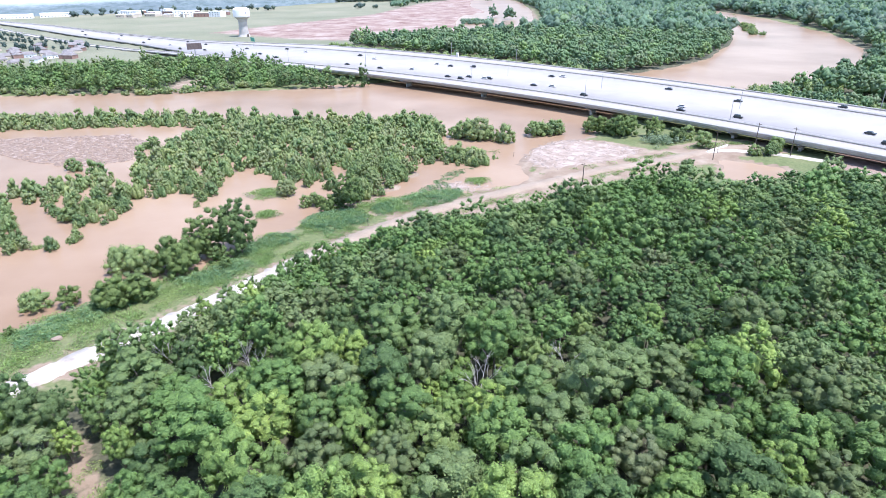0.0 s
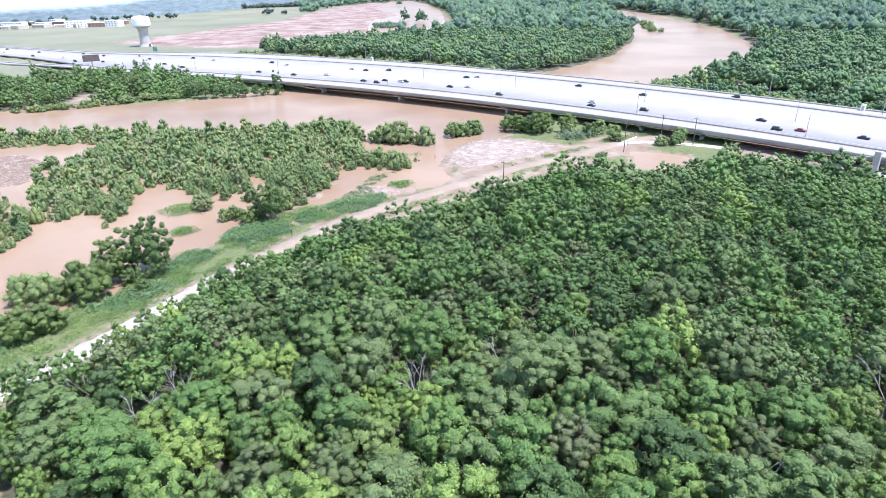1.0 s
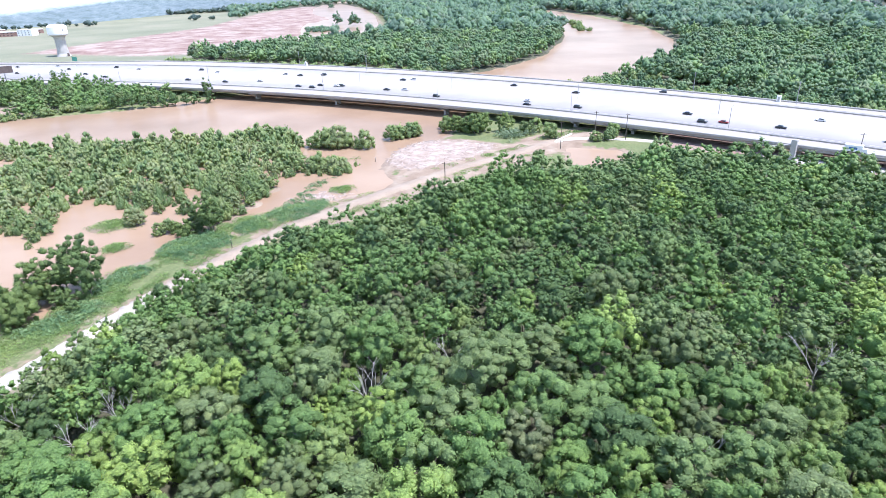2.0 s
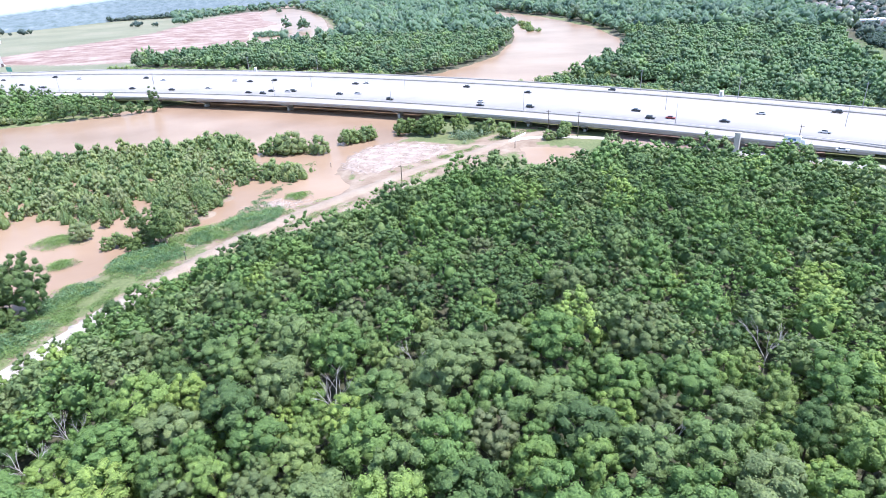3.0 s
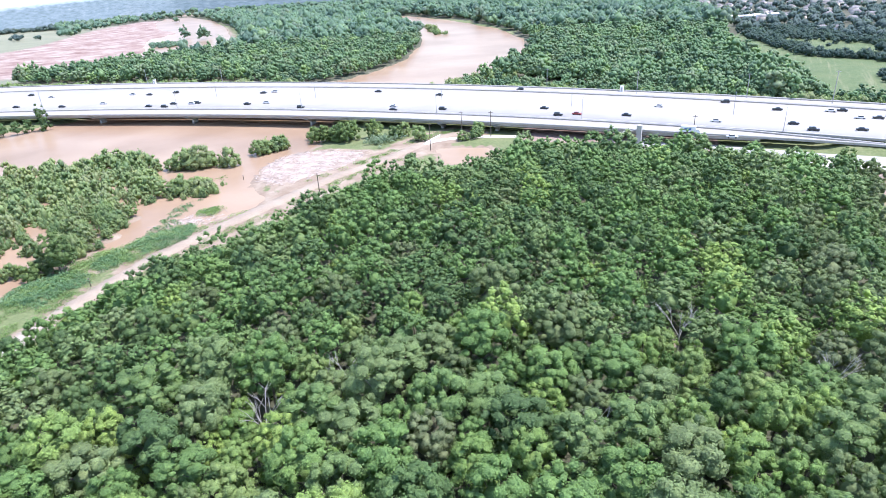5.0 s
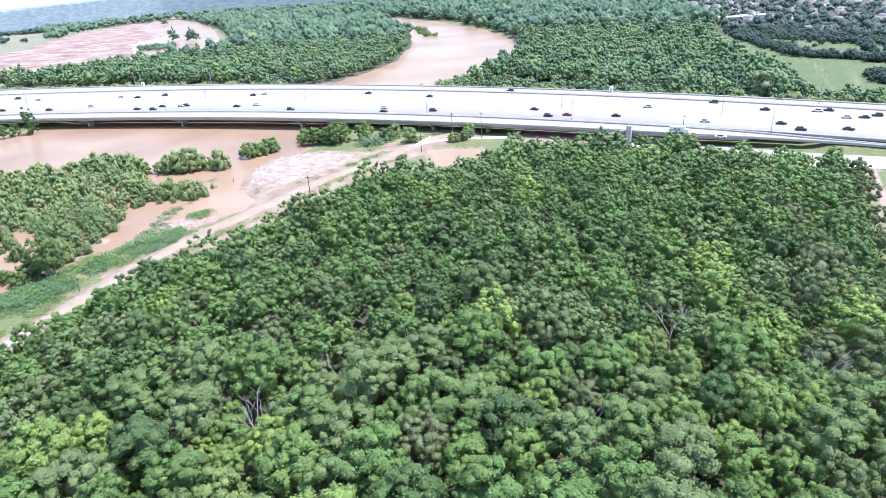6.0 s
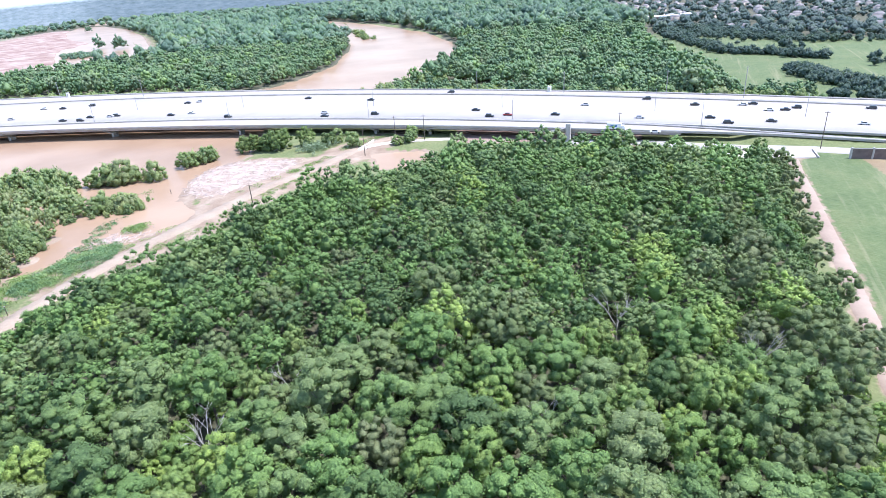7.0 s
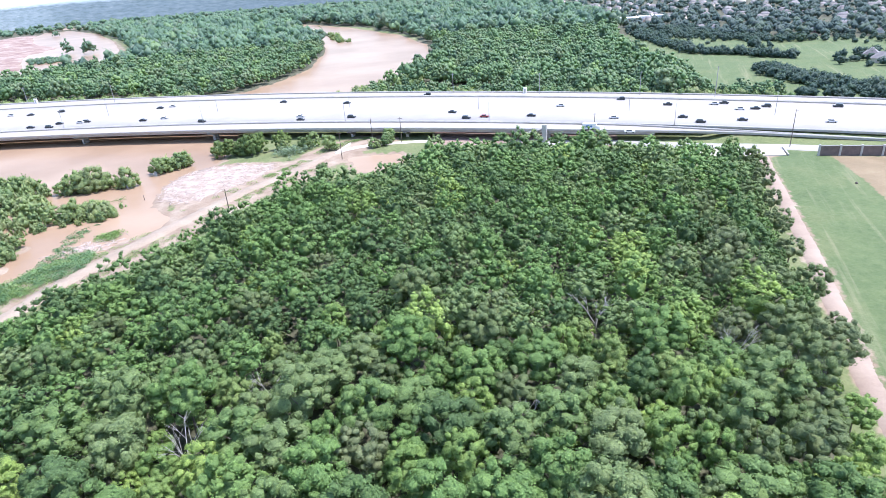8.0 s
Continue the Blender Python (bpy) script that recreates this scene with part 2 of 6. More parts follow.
def ground_build(t, b):
    weed = ramp(t, noise_of(t, 0.09, 6), [(0.3, (0.092, 0.120, 0.042)), (0.5, (0.140, 0.170, 0.066)), (0.72, (0.225, 0.210, 0.115))])
    fine = noise_of(t, 0.9, 5)
    weed = mixed(t, 0.5, weed, ramp(t, fine, [(0.3, (0.065, 0.088, 0.028)), (0.7, (0.18, 0.205, 0.085))]))
    bare = ramp(t, noise_of(t, 0.12, 6), [(0.3, (0.20, 0.142, 0.098)), (0.55, (0.275, 0.21, 0.152)), (0.75, (0.36, 0.30, 0.235))])
    mown = ramp(t, noise_of(t, 0.05, 6, 0.65), [(0.3, (0.058, 0.098, 0.032)), (0.5, (0.083, 0.126, 0.043)), (0.7, (0.122, 0.146, 0.058))])
    mown = mixed(t, 0.35, mown, ramp(t, noise_of(t, 0.5, 6, 0.7), [(0.35, (0.048, 0.078, 0.026)), (0.65, (0.150, 0.168, 0.078))]))
    # faint worn tracks that run with the path
    turn = t.nodes.new("ShaderNodeMapping")
    turn.vector_type = "TEXTURE"
    turn.inputs["Rotation"].default_value = (0, 0, radians(35))
    turn.inputs["Scale"].default_value = (70.0, 3.0, 3.0)
    geo = t.nodes.new("ShaderNodeNewGeometry")
    t.links.new(geo.outputs["Position"], turn.inputs["Vector"])
    worn = node(t, "TexNoise", Scale=1.0, Detail=5.0, Roughness=0.6)
    t.links.new(turn.outputs[0], worn.inputs["Vector"])
    mown = mixed(t, ramp(t, worn.outputs["Fac"], [(0.56, (0, 0, 0)), (0.72, (0.4, 0.4, 0.4))]), mown, (0.27, 0.25, 0.15))
    soil = ramp(t, noise_of(t, 0.028, 8, 0.68), [(0.35, (0.17, 0.092, 0.075)), (0.5, (0.27, 0.19, 0.155)), (0.62, (0.36, 0.295, 0.255)), (0.72, (0.17, 0.18, 0.10))])
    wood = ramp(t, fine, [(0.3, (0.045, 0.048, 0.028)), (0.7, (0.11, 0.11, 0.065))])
    edge = calc(t, "SUBTRACT", calc(t, "MULTIPLY", noise_of(t, 0.35, 5), 0.9), 0.45)

    def mask(name):
        r = ramp(t, calc(t, "ADD", attr(t, name), edge), [(0.42, (0, 0, 0)), (0.58, (1, 1, 1))])
        return r
    c = mixed(t, mask("mown"), weed, mown)
    # far plain: tan grass, greyed by distance haze put into its colour
    dry = ramp(t, noise_of(t, 0.006, 7, 0.65), [(0.32, (0.145, 0.160, 0.098)), (0.5, (0.190, 0.195, 0.125)), (0.68, (0.240, 0.228, 0.158))])
    c = mixed(t, mask("dry"), c, dry)
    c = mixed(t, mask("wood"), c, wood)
    c = mixed(t, mask("soil"), c, soil)
    c = mixed(t, mask("bare"), c, bare)
    c = mixed(t, mask("sand"), c, ramp(t, noise_of(t, 0.2, 6), [(0.3, (0.23, 0.17, 0.13)), (0.5, (0.33, 0.265, 0.215)), (0.7, (0.44, 0.375, 0.325))]))
    c = mixed(t, mask("tilled"), c, ramp(t, noise_of(t, 0.08, 6), [(0.3, (0.17, 0.125, 0.07)), (0.55, (0.225, 0.17, 0.10)), (0.75, (0.25, 0.21, 0.12))]))
    t.links.new(c, b.inputs["Base Color"])
    b.inputs["Roughness"].default_value = 0.95
    bump(t, b, fine, 0.6, 0.4)


M_GROUND = material("ground", ground_build)


# ---- mesh helpers ----
def mesh_of(name, V, F4=None, F3=None, mat=None, tone=None, smooth=False):
    me = bpy.data.meshes.new(name)
    V = np.asarray(V, np.float32).reshape(-1, 3)
    F4 = np.zeros((0, 4), np.int32) if F4 is None else np.asarray(F4, np.int32)
    F3 = np.zeros((0, 3), np.int32) if F3 is None else np.asarray(F3, np.int32)
    me.vertices.add(len(V))
    me.vertices.foreach_set("co", V.ravel())
    me.loops.add(F4.size + F3.size)
    me.loops.foreach_set("vertex_index", np.concatenate([F4.ravel(), F3.ravel()]).astype(np.int32))
    me.polygons.add(len(F4) + len(F3))
    starts = np.concatenate([np.arange(len(F4)) * 4, F4.size + np.arange(len(F3)) * 3])
    me.polygons.foreach_set("loop_start", starts.astype(np.int32))
    me.update(calc_edges=True)
    if smooth:
        me.polygons.foreach_set("use_smooth", np.ones(len(me.polygons), bool))
    if tone is not None:
        a = me.attributes.new("tone", "FLOAT", "POINT")
        a.data.foreach_set("value", np.asarray(tone, np.float32))
    if mat:
        me.materials.append(mat)
    return me


def put(name, me, parent=None, at=None):
    ob = new(name, me)
    if parent is not None:
        ob.parent = parent
    if at is not None:
        ob.matrix_basis = at
    return ob


def part(name, bm, mat, parent, label=""):
    me = bpy.data.meshes.new(name)
    bm.to_mesh(me)
    bm.free()
    me.materials.append(mat)
    ob = put(name, me, parent)
    return tagged(ob, label) if label else ob


def box(bm, x0, x1, y0, y1, z0, z1, bevel=0.0):
    r = bmesh.ops.create_cube(bm, size=1.0)
    for v in r["verts"]:
        v.co = Vector((x0 + (v.co.x + 0.5) * (x1 - x0), y0 + (v.co.y + 0.5) * (y1 - y0), z0 + (v.co.z + 0.5) * (z1 - z0)))
    if bevel:
        bmesh.ops.bevel(bm, geom=[e for e in bm.edges if any(v in r["verts"] for v in e.verts)], offset=bevel, segments=1, affect="EDGES")
    return r["verts"]


def rod(bm, a, b, ra, rb=None, sides=8):
    a, b = Vector(a), Vector(b)
    rb = ra if rb is None else rb
    d = b - a
    r = bmesh.ops.create_cone(bm, cap_ends=True, segments=sides, radius1=ra, radius2=rb, depth=d.length)
    m = Matrix.Translation((a + b) / 2) @ d.to_track_quat("Z", "Y").to_matrix().to_4x4()
    bmesh.ops.transform(bm, matrix=m, verts=r["verts"])
    return r["verts"]


# ---- plan ----
def inside(px, py, poly):
    """Which points lie in the polygon."""
    P = np.asarray(poly, float)
    res = np.zeros(px.shape, bool)
    for (x0, y0), (x1, y1) in zip(P, np.roll(P, -1, 0)):
        if y0 == y1:
            continue
        cross = (y0 > py) != (y1 > py)
        res ^= cross & (px < (x1 - x0) * (py - y0) / (y1 - y0) + x0)
    return res


def to_line(px, py, line, widths=None):
    """Distance to a polyline, less the half-width that runs along it."""
    L = np.asarray(line, float)
    w = np.zeros(len(L)) if widths is None else np.asarray(widths, float)
    best = np.full(px.shape, 1e9)
    for i in range(len(L) - 1):
        d = L[i + 1] - L[i]
        s = np.clip(((px - L[i, 0]) * d[0] + (py - L[i, 1]) * d[1]) / (d @ d), 0, 1)
        dist = np.hypot(px - L[i, 0] - s * d[0], py - L[i, 1] - s * d[1]) - (w[i] + s * (w[i + 1] - w[i]))
        best = np.minimum(best, dist)
    return best


def to_edge(px, py, poly):
    """Signed distance to a polygon's edge, negative inside."""
    P = list(poly) + [poly[0]]
    d = to_line(px, py, P)
    return np.where(inside(px, py, poly), -d, d)


def smooth_line(line, steps=8):
    """Catmull-Rom through the points."""
    P = np.asarray(line, float)
    P = np.vstack([2 * P[0] - P[1], P, 2 * P[-1] - P[-2]])
    out = []
    for i in range(1, len(P) - 2):
        for k in range(steps):
            s = k / steps
            a, b, c, d = P[i - 1:i + 3]
            out.append(0.5 * (2 * b + (c - a) * s + (2 * a - 5 * b + 4 * c - d) * s * s + (3 * b - a - 3 * c + d) * s ** 3))
    out.append(P[-2])
    return np.array(out)


def waves(px, py, size, seed=0):
    """Smooth wandering values in -1..1."""
    rng = np.random.RandomState(seed)
    v = np.zeros(px.shape)
    for k in range(7):
        a, f, ph = rng.uniform(0, 2 * math.pi), (0.6 + 0.28 * k) * 2 * math.pi / size, rng.uniform(0, 6.28)
        v += np.sin((px * math.cos(a) + py * math.sin(a)) * f + ph + 1.3 * np.sin((px * math.sin(a) - py * math.cos(a)) * f * 0.7 + ph))
    return v / 4.0


RIVER = [(-1500, 300), (-700, 372), (-300, 390), (-170, 391), (-105, 393), (-50, 404), (40, 412), (115, 426), (174, 445), (231, 479), (300, 547), (378, 672), (438, 815), (490, 1033), (524, 1250), (520, 1500), (480, 1750), (430, 1980), (200, 2300), (-500, 2600)]
RIVER_HALF = [45, 42, 38, 46, 48, 62, 72, 66, 58, 58, 61, 62, 57, 47, 24, 22, 35, 50, 45, 45]
ROAD = smooth_line([(-128, 40), (-104, 74), (-82, 103), (-61.5, 127), (-46.5, 148), (-30, 168), (-3, 194.5), (27.5, 214.5), (64, 237), (92, 249), (127, 268), (146, 272)])
FLOOD = [(-170, 60), (-118, 110), (-90, 133), (-80, 142), (-70, 150), (-58, 174), (-44, 190), (-30, 205), (-10, 215), (8, 214), (22, 220), (38, 231), (32, 252), (50, 287), (72, 293), (88, 318), (100, 350), (60, 380), (-200, 390), (-700, 360), (-700, 60)]
LAGOON = [(-60, 872), (-26, 850), (25, 850), (79, 858), (112, 872), (140, 990), (165, 1150), (195, 1400), (216, 1708), (190, 2100), (120, 2060), (84, 1834), (70, 1560), (95, 1330), (42, 1230), (24, 1100), (22, 960), (-20, 890)]
POND = [(122, 254), (133, 251), (142, 243), (139, 229), (122, 222), (112, 230)]
SANDBAR = [(33, 254), (42, 284), (62, 293), (80, 284), (96, 268), (84, 254), (68, 245), (42, 236)]
TRAIL = smooth_line([(254, 128), (226, 109), (203, 92), (182, 77), (163, 63), (144, 50), (130, 40), (116, 31), (100, 18), (70, -6)])

U_AX, V_AX = np.array([0.680, -0.733]), np.array([0.733, 0.680])


def curve_v(c, u):
    """How far a line of the highway lies from the camera's foot, across its run; straight past the ends."""
    u = np.asarray(u, float) / 100
    w = np.clip(u, -5.6, 1.6)
    v = c[0] * w * w + c[1] * w + c[2] + (2 * c[0] * w + c[1]) * np.clip(u - 1.6, 0, None)
    return v + np.interp(-u - 5.6, (0, 1.5, 3.4, 5.4, 7.4, 12), (0, *c[3]))


# three coefficients along the bridge, then the drops on the long run past its far end
EDGE_FAR, BAR_FAR, BAR_NEAR, EDGE_NEAR = (-4.05, -20.37, 366.8, (-70, -105, -125, -165, -260)), (-4.38, -19.75, 352.4, (-52, -83, -103, -142, -236)), (-4.68, -16.04, 289.0, (-8, -29, -44, -66, -150)), (-4.35, -13.8, 275.1, (-2, -16, -44, -72, -156))


def deck_z(u):
    u = np.asarray(u, float)
    return 6.5 - 3.5 * np.clip((u - 10) / 110, 0, 1) - 3.0 * np.clip((-u - 470) / 260, 0, 1)


def spread(u):
    """Where the highway sinks towards the ground its lines lie farther out."""
    return (76 - deck_z(u)) / 67.5


def ground_z(px, py):
    px, py = np.asarray(px, float), np.asarray(py, float)
    wob = waves(px, py, 40, 3) * 2.0 + waves(px, py, 13, 4) * 0.8
    d = to_line(px, py, RIVER, RIVER_HALF)
    d = np.minimum(d, to_edge(px, py, FLOOD))
    d = np.minimum(d, to_edge(px, py, LAGOON))
    d = np.minimum(d, to_edge(px, py, POND))
    d = d + wob
    z = np.clip(d * 0.16, -2.0, 1.1) + 0.12 * waves(px, py, 9, 5)
    for x, y, r in ISLETS:
        z = np.maximum(z, 0.5 - 0.5 * (np.hypot(px - x, (py - y) * 1.4) / r) ** 2)
    u, v = px * U_AX[0] + py * U_AX[1], px * V_AX[0] + py * V_AX[1]
    # embankments under the highway's ends
    k = spread(u / spread(u))
    u, v = u / k, v / k
    side = np.maximum(curve_v(BAR_NEAR, u) - v, v - curve_v(EDGE_FAR, u)) * k
    bank = np.clip(deck_z(u) - 0.9 - 0.35 * np.clip(side, 0, None), -9, 9)
    # the near frontage lanes ride on a lower shoulder of it
    edge = curve_v(EDGE_NEAR, u) + np.clip((u - 10) * 0.10, 0, 6)
    shoulder = deck_z(u) - 1.6 * np.clip((u - 20) / 100, 0, 1) - 0.7 - 0.35 * np.clip((edge - v) * k, 0, None)
    bank = np.where(u > 0, np.maximum(bank, np.where(v < curve_v(BAR_NEAR, u), shoulder, -9)), bank)
    bank = bank - 12 * np.clip((66 - u) / 40, 0, 1) * np.clip((u + 500) / 20, 0, 1)
    return np.maximum(z, bank)


ISLETS = [(-67, 215.5, 8), (-61, 194, 4.5), (-140, 285, 4), (14, 228, 5), (395, 790, 10), (410, 835, 12), (424, 880, 13), (438, 930, 10), (48, 1050, 24), (72, 1060, 24), (-42, 206, 7), (-32, 210, 9), (-24, 222, 8), (-16, 238, 7)]

# ---- large structure ----
def axis(a, b, step, lo, hi, grow):
    """Even steps from a to b that widen out to lo and hi."""
    mid = list(np.arange(a, b + step, step))
    s, x, up = step, mid[-1], []
    while x < hi:
        s *= grow
        x += s
        up.append(min(x, hi))
    s, x, down = step, mid[0], []
    while x > lo:
        s *= grow
        x -= s
        down.append(max(x, lo))
    return np.array(down[::-1] + mid + up)


def make_ground():
    xs, ys = axis(-230, 270, 2.6, -4800, 4800, 1.09), axis(40, 420, 2.6, -1500, 4800, 1.07)
    X, Y = np.meshgrid(xs, ys)
    Z = ground_z(X, Y)
    nx, ny = len(xs), len(ys)
    idx = np.arange(nx * ny).reshape(ny, nx)
    F = np.stack([idx[:-1, :-1], idx[:-1, 1:], idx[1:, 1:], idx[1:, :-1]], -1).reshape(-1, 4)
    me = mesh_of("ground", np.stack([X, Y, Z], -1), F, mat=M_GROUND, smooth=True)

    def mask(name, values):
        a = me.attributes.new(name, "FLOAT", "POINT")
        a.data.foreach_set("value", np.clip(values, 0, 1).astype(np.float32).ravel())
    soft = lambda d, w: np.clip(0.5 - d / w, 0, 1)
    shore = np.where(Z < 0.45, np.where(np.hypot(X, Y) < 420, 0.72, 0.5), 0.0)
    road = np.where(Y > 190, 0.74, 0.58) * soft(to_line(X, Y, ROAD) - np.where(Y > 190, 15.0, 8.0), 9) + 0.6 * soft(to_line(X, Y, TRAIL) - 4, 4)
    mask("bare", np.maximum.reduce([shore, road, soft(to_edge(X, Y, SANDBAR), 8), 0.9 * soft(to_edge(X, Y, PAD), 6), 0.75 * soft(to_edge(X, Y, GLADE), 20), 0.62 * soft(to_edge(X, Y, CLEARING), 4)] + [0.85 * soft(np.hypot(X - x, Y - y) - r, 3) for x, y, r in BREAKS]))
    uu, vv = X * U_AX[0] + Y * U_AX[1], X * V_AX[0] + Y * V_AX[1]
    below = (uu > -70) & (uu < 22) & (vv > curve_v(EDGE_NEAR, uu) - 1) & (vv < curve_v(EDGE_FAR, uu) + 3)
    mask("soil", np.maximum(soft(to_edge(X, Y, SITE), 60), below * 0.8))
    mask("sand", soft(to_edge(X, Y, SANDBAR) + 4.5, 9))
    mask("tilled", soft(to_edge(X, Y, PLOT), 5))
    mask("mown", np.maximum.reduce([soft(to_edge(X, Y, q), 10) for q in MEADOWS]))
    far = np.hypot(X, Y)
    turn = np.degrees(np.arctan2(X, Y))
    mask("dry", np.clip((far - 640) / 80, 0, 1) * np.clip((8 - turn) / 10, 0, 1))
    leafy = np.where(((turn > 33) & (turn < 80) & (far > 640)) | ((turn > -6) & (turn < 36) & (far > 1900)), 1.0, 0.0) * (1 - soft(to_edge(X, Y, MEADOWS[1]), 8))
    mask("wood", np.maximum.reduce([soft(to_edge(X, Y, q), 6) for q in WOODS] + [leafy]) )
    return tagged(put("ground", me), "green and brown river plain with mud banks and fields", "ground", kind="structure")


PAD = [(226, 140), (240, 146), (258, 120), (250, 113), (232, 118)]
PLOT = [(258, 101), (248, 91), (233, 77), (200, 52), (240, 0), (330, 0), (300, 52)]
MEADOWS = [[(226, 106), (252, 122), (272, 86), (300, 20), (140, -60), (80, -10), (118, 31), (160, 60), (205, 92)],
           [(312, 168), (330, 184), (362, 221), (394, 256), (430, 298), (462, 342), (514, 404), (602, 477), (654, 453), (604, 345), (640, 280), (680, 200), (640, 60), (430, 60)]]
SITE = [(-330, 905), (-170, 790), (-90, 770), (20, 800), (120, 850), (160, 1050), (195, 1371), (200, 1834), (60, 2000), (-60, 1700), (-140, 1260)]
WOODS = [
    [(-49.5, 65), (-55, 73.5), (-64.5, 81.5), (-70.5, 89.5), (-70.5, 100), (-66.5, 107.5), (-59.5, 113), (-53.5, 122), (-45, 131.5), (-39, 140), (-29.5, 150.5), (-20, 159.5), (-1, 173), (15, 175), (31, 186), (50, 196), (70, 204), (86, 207), (101, 199), (122, 205), (138, 214), (160, 203), (189, 178), (202, 150), (212, 128), (215, 111), (196, 95), (159, 71), (141, 57), (130.5, 48.5), (111, 36), (97, 27.5), (64, -8), (-20, -20), (-43, 54)],
    [(-340, 434), (-211, 430), (-157, 446), (-109, 454), (-84, 462), (-100, 490), (-132, 520), (-178, 566), (-224, 578), (-268, 570), (-300, 540), (-335, 515), (-390, 505), (-460, 500), (-520, 470)],
    [(-20, 640), (60, 575), (130, 500), (150, 490), (197, 520), (268, 590), (338, 708), (394, 836), (450, 1030), (512, 1260), (500, 1560), (440, 1900), (280, 2000), (215, 1834), (205, 1371), (172, 1050), (155, 950), (135, 866), (110, 842), (60, 826), (0, 804), (-90, 760), (-110, 730)],
    [(262, 395), (195, 400), (250, 436), (345, 500), (420, 590), (500, 790), (560, 1050), (560, 1300), (540, 1600), (700, 1600), (1000, 1100), (800, 700), (640, 520), (560, 455), (508, 405), (456, 343), (424, 300), (389, 258), (358, 223), (324, 186), (306, 178), (305, 235), (280, 330)],
    [(-120, 50), (-93, 80), (-84, 91.5), (-75, 91), (-65.5, 87), (-59.5, 77), (-56, 68.5), (-50.5, 60), (-70, 40), (-90, 20)],
]
BREAKS = [(23, 99, 2.2), (54, 63, 2.2), (90, 77, 2.0), (60, 60, 1.8), (98, 51, 1.8), (8, 91, 1.6), (76, 64, 1.6), (34, 111, 1.6), (112, 58, 1.8), (104, 40, 1.8)]
CLEARING = [(-72, 90), (-62, 82), (-54, 72), (-46, 58), (-54, 56), (-62, 70), (-71, 82)]
GLADE = [(-204, 442), (-180, 438), (-172, 452), (-182, 486), (-204, 484)]
ground = make_ground()

me = mesh_of("water", [(-4800, -1500, 0), (4800, -1500, 0), (4800, 4800, 0), (-4800, 4800, 0)], [(0, 1, 2, 3)], mat=M_WATER)
tagged(put("water", me), "brown muddy flood water of a swollen river", "river", kind="structure")


def ribbon(name, line, half, mat, lift, thick=0.3, wander=0.0):
    """A road along a line, laid on the ground, with shallow sides."""
    L = np.asarray(line, float)
    T = np.gradient(L, axis=0)
    T /= np.linalg.norm(T, axis=1)[:, None]
    N = np.stack([-T[:, 1], T[:, 0]], -1)
    rng = np.random.RandomState(7)
    rows = []
    for k, (off, dz) in enumerate(((-half - 0.5, -thick), (-half, lift), (0, lift + 0.06), (half, lift), (half + 0.5, -thick))):
        P = L + N * (off + (rng.uniform(-wander, wander, len(L)) if k in (1, 3) else 0))[:, None] if k in (1, 3) else L + N * off
        rows.append(np.column_stack([P, dz + ground_smooth(L)]))
    V = np.stack(rows, 1)
    n, m = V.shape[:2]
    idx = np.arange(n * m).reshape(n, m)
    F = np.stack([idx[:-1, :-1], idx[:-1, 1:], idx[1:, 1:], idx[1:, :-1]], -1).reshape(-1, 4)[:, ::-1]
    return put(name, mesh_of(name, V, F, mat=mat))


def ground_smooth(L):
    z = ground_z(L[:, 0], L[:, 1])
    k = np.ones(9) / 9
    return np.maximum(np.convolve(np.pad(z, 4, "edge"), k, "valid"), 0.35)


tagged(ribbon("road", smooth_line(ROAD, 4), 2.9, M_TRACK, 0.22, wander=0.6), "pale gravel and dirt track between wood and flood water", "road", kind="structure")
tagged(ribbon("road", smooth_line([(119, 263.5), (126, 265), (132, 264.8), (138, 263.3), (144, 260.8), (151, 256.2), (158, 251), (166, 244)], 5), 1.9, M_GRAVEL, 0.25, wander=0.3), "narrow white gravel branch below the bridge", "road", kind="structure")
tagged(ribbon("path", smooth_line(TRAIL, 4), 2.1, M_DIRT, 0.15, wander=0.25), "narrow pale gravel path along the wood's edge", "path", kind="structure")


# ---- highway bridge ----
def deck_point(u, v):
    k = spread(u)
    return np.stack([k * (u * U_AX[0] + v * V_AX[0]), k * (u * U_AX[1] + v * V_AX[1])], -1)


def strip_mesh(name, us, va, vb, z0, z1, mat):
    """A long body between two lines across, from z0 to z1 over its run."""
    A, B = deck_point(us, va), deck_point(us, vb)
    V = np.stack([np.column_stack([A, z1]), np.column_stack([B, z1]), np.column_stack([B, z0]), np.column_stack([A, z0])], 1)
    n = len(us)
    idx = np.arange(n * 4).reshape(n, 4)
    F = []
    for k in range(4):
        F.append(np.stack([idx[:-1, k], idx[1:, k], idx[1:, (k + 1) % 4], idx[:-1, (k + 1) % 4]], -1))
    F = np.concatenate(F + [idx[:1, ::-1], idx[-1:]])
    return mesh_of(name, V, F, mat=mat)


def off_highway(s, gap):
    """The spots that stay clear of the highway's far edge."""
    u = s @ U_AX
    k = spread(u / spread(u))
    return s[s @ V_AX / k - curve_v(EDGE_FAR, u / k) > gap]


